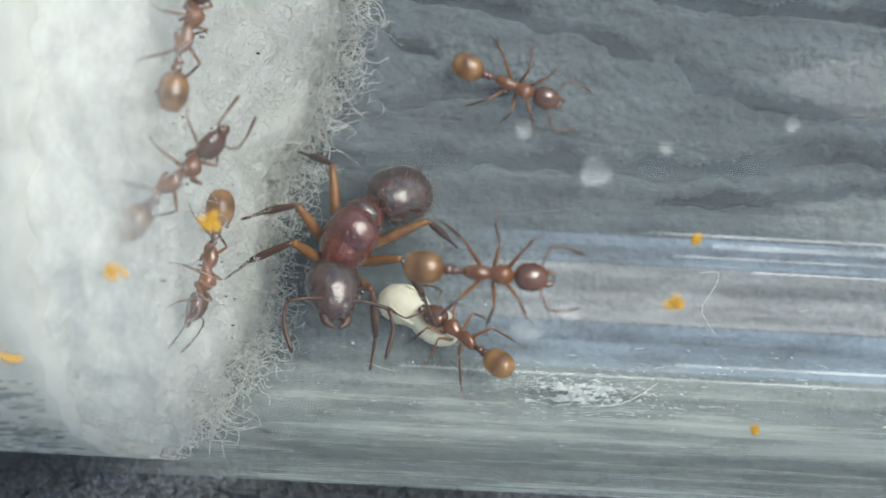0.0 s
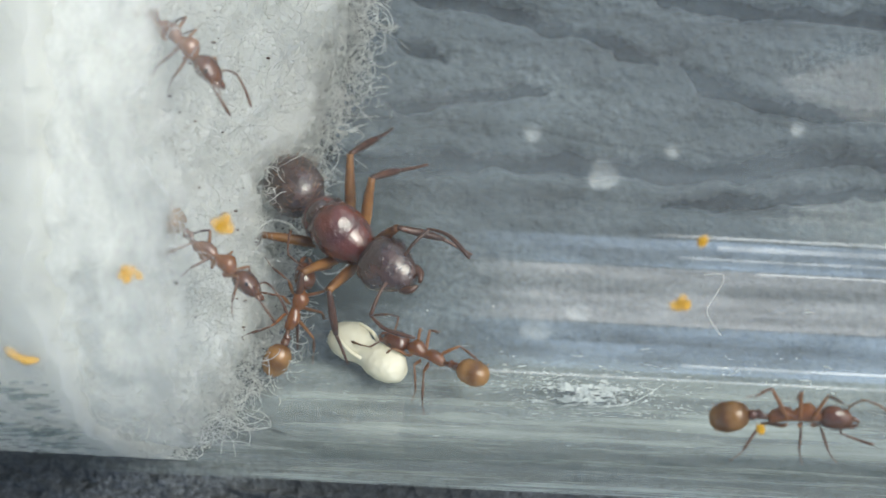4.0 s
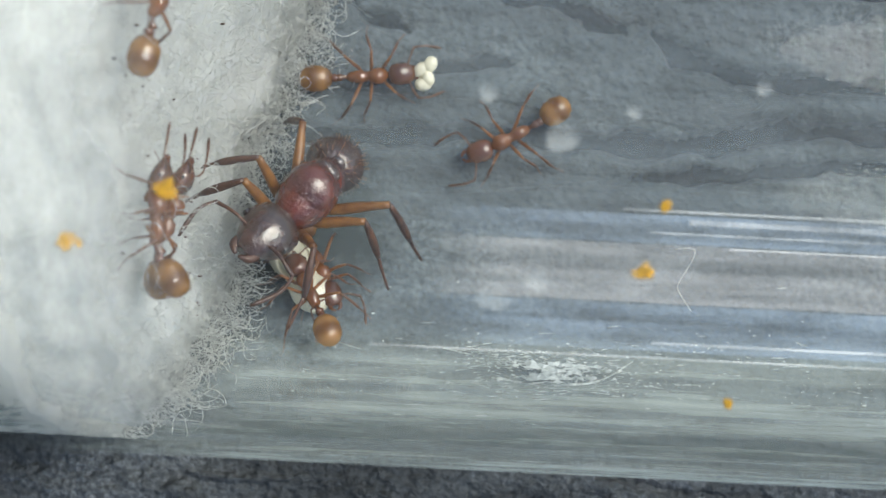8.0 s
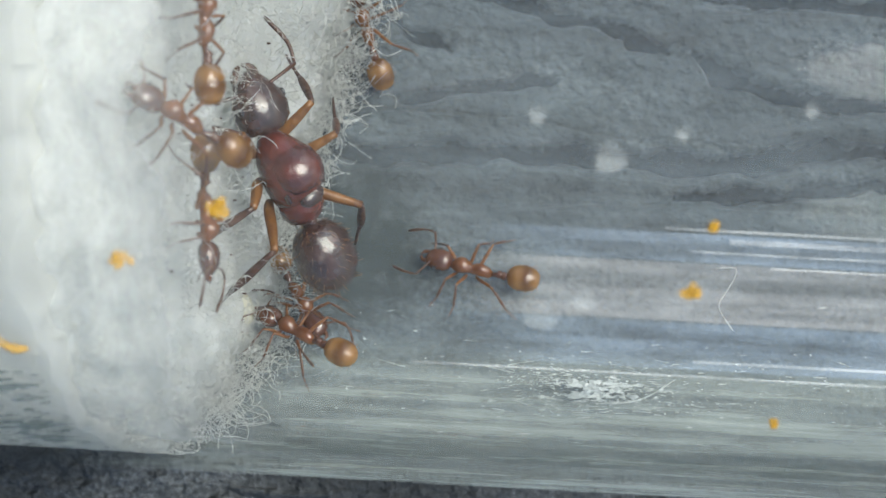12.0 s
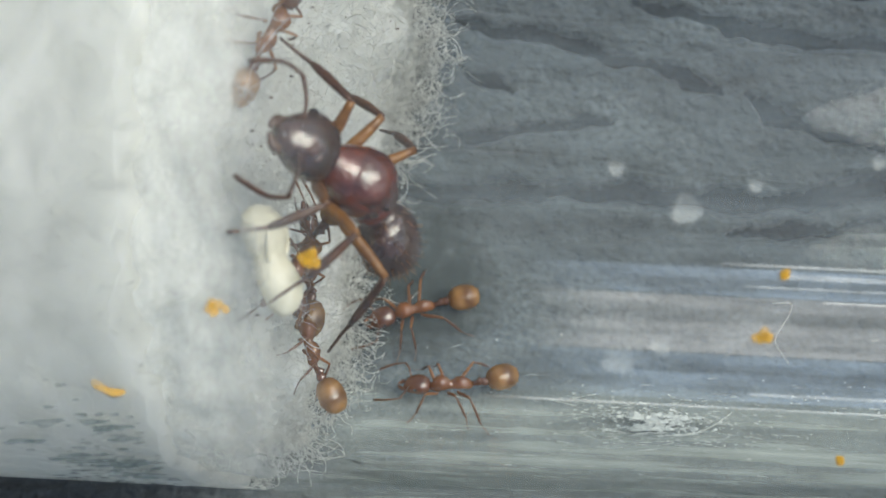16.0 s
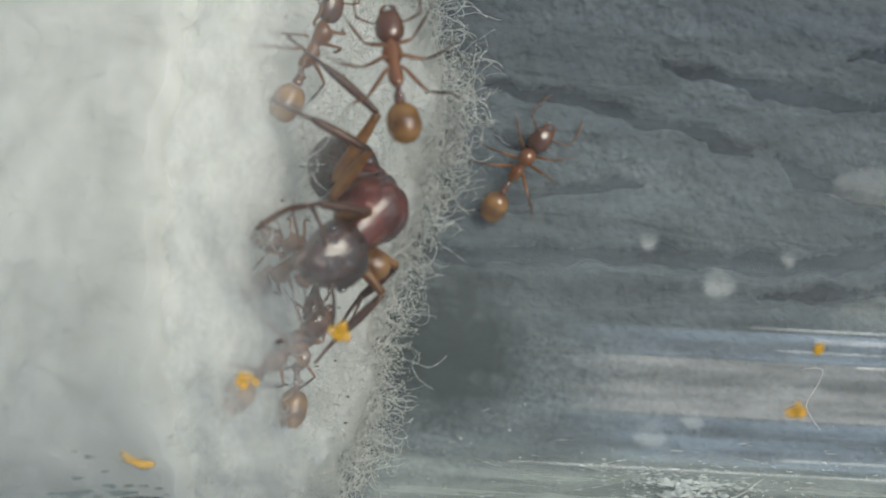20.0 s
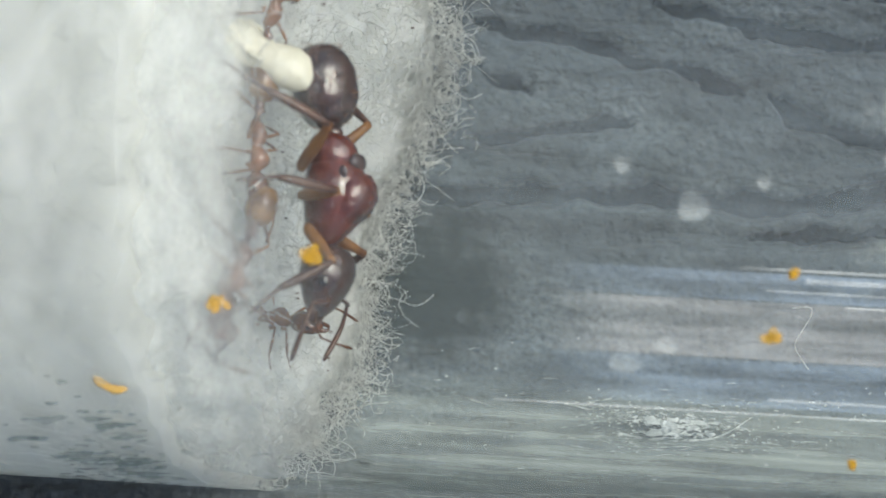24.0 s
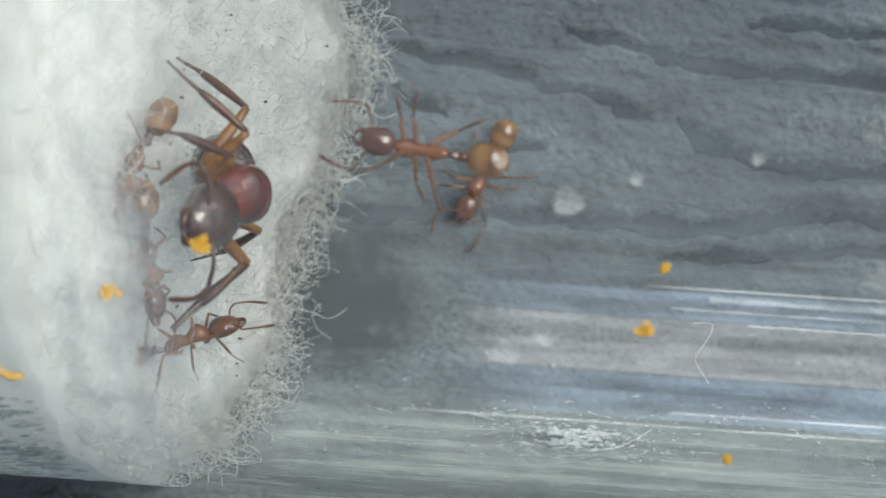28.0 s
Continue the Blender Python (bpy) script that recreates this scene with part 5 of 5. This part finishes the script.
def make_water_spot(x, y, size, seed):
    """A flat pale dried drop on the upper glass."""
    rng = random.Random(seed)
    p = glass_place(x, y, INNER - 0.1)
    verts, faces, sides = [(0, 0, -0.04)], [], 18
    for k in range(1, 4):
        for s in range(sides):
            a = 2 * math.pi * s / sides
            g = size * k / 3 * (1 + 0.12 * math.sin(3 * a + seed) + rng.uniform(-0.04, 0.04))
            verts.append((g * math.cos(a), g * math.sin(a), -0.04 * (1 - (k / 3) ** 2)))
    faces += [(0, 1 + s, 1 + (s + 1) % sides) for s in range(sides)]
    for k in range(2):
        for s in range(sides):
            a, b = 1 + k * sides + s, 1 + k * sides + (s + 1) % sides
            faces.append((a, a + sides, b + sides, b))
    v, f = scaled((verts, faces))
    ob = mesh_object("water_spot", v, f, spot_film)
    ob.location, ob.rotation_euler = p * MM, (-math.asin((y - TUBE_Y) / INNER), 0, 0)
    return tagged(ob, "pale dried water spot on the upper glass", "water spot", "water spots")


for n, (x, y, s) in enumerate(SPOTS):
    make_water_spot(x, y, s, 40 + n)


def make_grains():
    """Small dark grains caught in the cotton."""
    rng = random.Random(31)
    pieces = []
    for _ in range(46):
        y, z = rng.uniform(-4, 9), rng.uniform(5, 18)
        p = Vector((face_x(y, z) + 0.35, y, z))
        s = rng.uniform(0.03, 0.09)
        v, f = loft(egg(-s, s, s * 1.1, s), 6)
        pieces.append(([Vector(q) + p for q in v], f))
    v, f = scaled(joined(*pieces))
    return tagged(mesh_object("dark_grains", v, f, queen_shin), "tiny dark grains caught in the white cotton", "grains", kind="stuff")


make_grains()


def make_curl_of_debris():
    v, f = scaled(sweep(bent([(-0.48, 0.28, 0), (-0.26, -0.02, 0.05), (0.15, -0.2, 0.05), (0.52, -0.16, 0)], 4), [0.08, 0.13, 0.15, 0.16, 0.15, 0.12, 0.11, 0.12, 0.14, 0.13, 0.11, 0.08, 0.05], 8))
    ob = mesh_object("frass_curl", v, f, crumb_film)
    ob.location = glass_place(-15.25, -4.85) * MM
    return tagged(ob, "curved orange-brown crumb pressed against the glass", "crumb", "crumbs on the glass")


make_curl_of_debris()


def floor_place(x, y, lift=0.06):
    d = math.sqrt(max(0.1, (INNER - lift) ** 2 - (y - TUBE_Y) ** 2))
    return Vector((x, y, TUBE_Z - d)), Vector((0, TUBE_Y - y, d)).normalized()


def make_residue():
    """Dried white crust, flakes and fine scratches on the tube floor."""
    rng = random.Random(12)
    verts, faces = [], []
    for k in range(850):
        kind = rng.random()
        if kind < 0.5:
            x, y = rng.gauss(3.0, 1.9), rng.gauss(-5.2, 0.42)
        elif kind < 0.62:
            x, y = rng.gauss(0.4, 1.0), rng.gauss(-4.6, 0.25)
        else:
            x, y = rng.uniform(-9, 26), rng.gauss(-5.2, 1.3)
        if y < -7.0:
            continue
        flake = k % 9 == 0 and kind < 0.62
        if flake:
            x, y = rng.gauss(2.6, 0.8), rng.gauss(-5.1, 0.22)
        p, n = floor_place(x, y)
        u, w = Vector((1, 0, 0)), n.cross(Vector((1, 0, 0)))
        long, wide = (rng.expovariate(4.5) + 0.04, rng.uniform(0.012, 0.05)) if rng.random() < 0.75 else (rng.uniform(0.05, 0.22), rng.uniform(0.04, 0.13))
        if flake:
            long, wide = rng.uniform(0.2, 0.75), rng.uniform(0.12, 0.34)
        lean = rng.gauss(0, 0.15)
        base, sides = len(verts), 7
        verts.append(p + n * 0.02)
        for s in range(sides):
            a = 2 * math.pi * s / sides
            g = rng.uniform(0.5, 1.2)
            q = u * (math.cos(a) * long / 2 * g) + w * (math.sin(a) * wide / 2 * g + math.cos(a) * long / 2 * lean)
            verts.append(p + q)
        faces += [(base, base + 1 + s, base + 1 + (s + 1) % sides) for s in range(sides)]
    v, f = scaled((verts, faces))
    return tagged(mesh_object("dried_residue", v, f, crust), "dried whitish crust and scratches on the tube floor", "residue", kind="stuff")


def make_long_scratch():
    pts = [floor_place(x, y, 0.07)[0] for x, y in ((2.6, -5.6), (3.6, -5.5), (4.4, -5.2), (5.0, -4.8), (5.3, -4.6))]
    v, f = scaled(sweep(bent(pts, 4), [0.02, 0.03, 0.05, 0.04, 0.06, 0.04, 0.05, 0.035, 0.05, 0.04, 0.03, 0.045, 0.03, 0.03, 0.02, 0.02, 0.01], 5, 0.4))
    return tagged(mesh_object("white_scrape", v, f, crust), "curved white scrape of dried crust on the floor", "scrape")


make_long_scratch()
make_residue()


def make_thread():
    v, f = scaled(sweep(bent([(-0.5, 0.55, 0), (0.15, 0.6, 0), (0.2, 0.3, 0.02), (-0.05, -0.2, 0), (-0.35, -0.8, 0), (-0.1, -1.3, 0), (0.2, -1.7, 0)], 4), [0.014] * 25, 5))
    ob = mesh_object("loose_thread", v, f, fibre_skin)
    ob.location = Vector((7.2, -1.0, 3.0)) * MM
    return tagged(ob, "thin white kinked thread on the tube floor", "thread")


make_thread()


# ---- movements ----
def keyed_ant(ant, rows, joints):
    walk(ant, [(t, pose(x * MM, y * MM, z * MM, rx, ry, rz)) for t, x, y, z, rx, ry, rz, *_ in rows])
    parts = {c.name.split(".")[0]: c for c in ant.children if not c.name.startswith("leg")}
    neck, hind = joints
    walk(parts["head"], [(r[0], pose(neck[0] * MM, 0, neck[2] * MM, 0, -r[9], r[7])) for r in rows])
    walk(parts["gaster"], [(r[0], pose(hind[0] * MM, 0, hind[2] * MM, 0, -r[10], r[8])) for r in rows])


def stepping(ant, rows, stride, swing):
    """Legs step in two alternating threes, as far as the body has gone."""
    legs = [c for c in ant.children if c.name.startswith("leg")]
    times = np.arange(0, 28.01, 0.25)
    cols = np.array([r[:4] for r in rows])
    place = np.stack([np.interp(times, cols[:, 0], cols[:, k]) for k in (1, 2, 3)], -1)
    gone = np.r_[0, np.cumsum(np.minimum(0.45 * stride, np.linalg.norm(np.diff(place, axis=0), axis=1)))]
    for n, leg in enumerate(legs):
        hip = leg.location.copy()
        side = 1 if hip.y > 0 else -1
        lead = math.pi * ((n % 3 + (side > 0)) % 2)
        keys = []
        for t, g in zip(times, gone):
            a = 2 * math.pi * g / stride + lead + 0.3 * math.sin(1.7 * t + n)
            keys.append((t, Matrix.Translation(hip) @ pose(0, 0, 0, side * 7 * max(0.0, math.cos(a)), 0, side * swing * math.sin(a))))
        walk(leg, keys)


def motions():
    keyed_ant(queen, QUEEN, ((1.6, 0, -0.25), (-1.9, 0, 0.0)))
    stepping(queen, QUEEN, 6.0, 14)
    for ant, rows in zip(workers, WORKERS):
        keyed_ant(ant, rows, ((0.68, 0, -0.02), (-1.42, 0, 0.02)))
        stepping(ant, rows, 3.0, 17)
    walk(pupa, [(t, pose(x * MM, y * MM, z * MM, rx, ry, rz)) for t, x, y, z, rx, ry, rz, *_ in PUPA])
    walk(pellet, [(t, pose(x * MM, y * MM, z * MM, rx, ry, rz) @ pose(1.85 * MM, 0, -0.1 * MM)) for t, x, y, z, rx, ry, rz, *_ in PORTER])


motions()
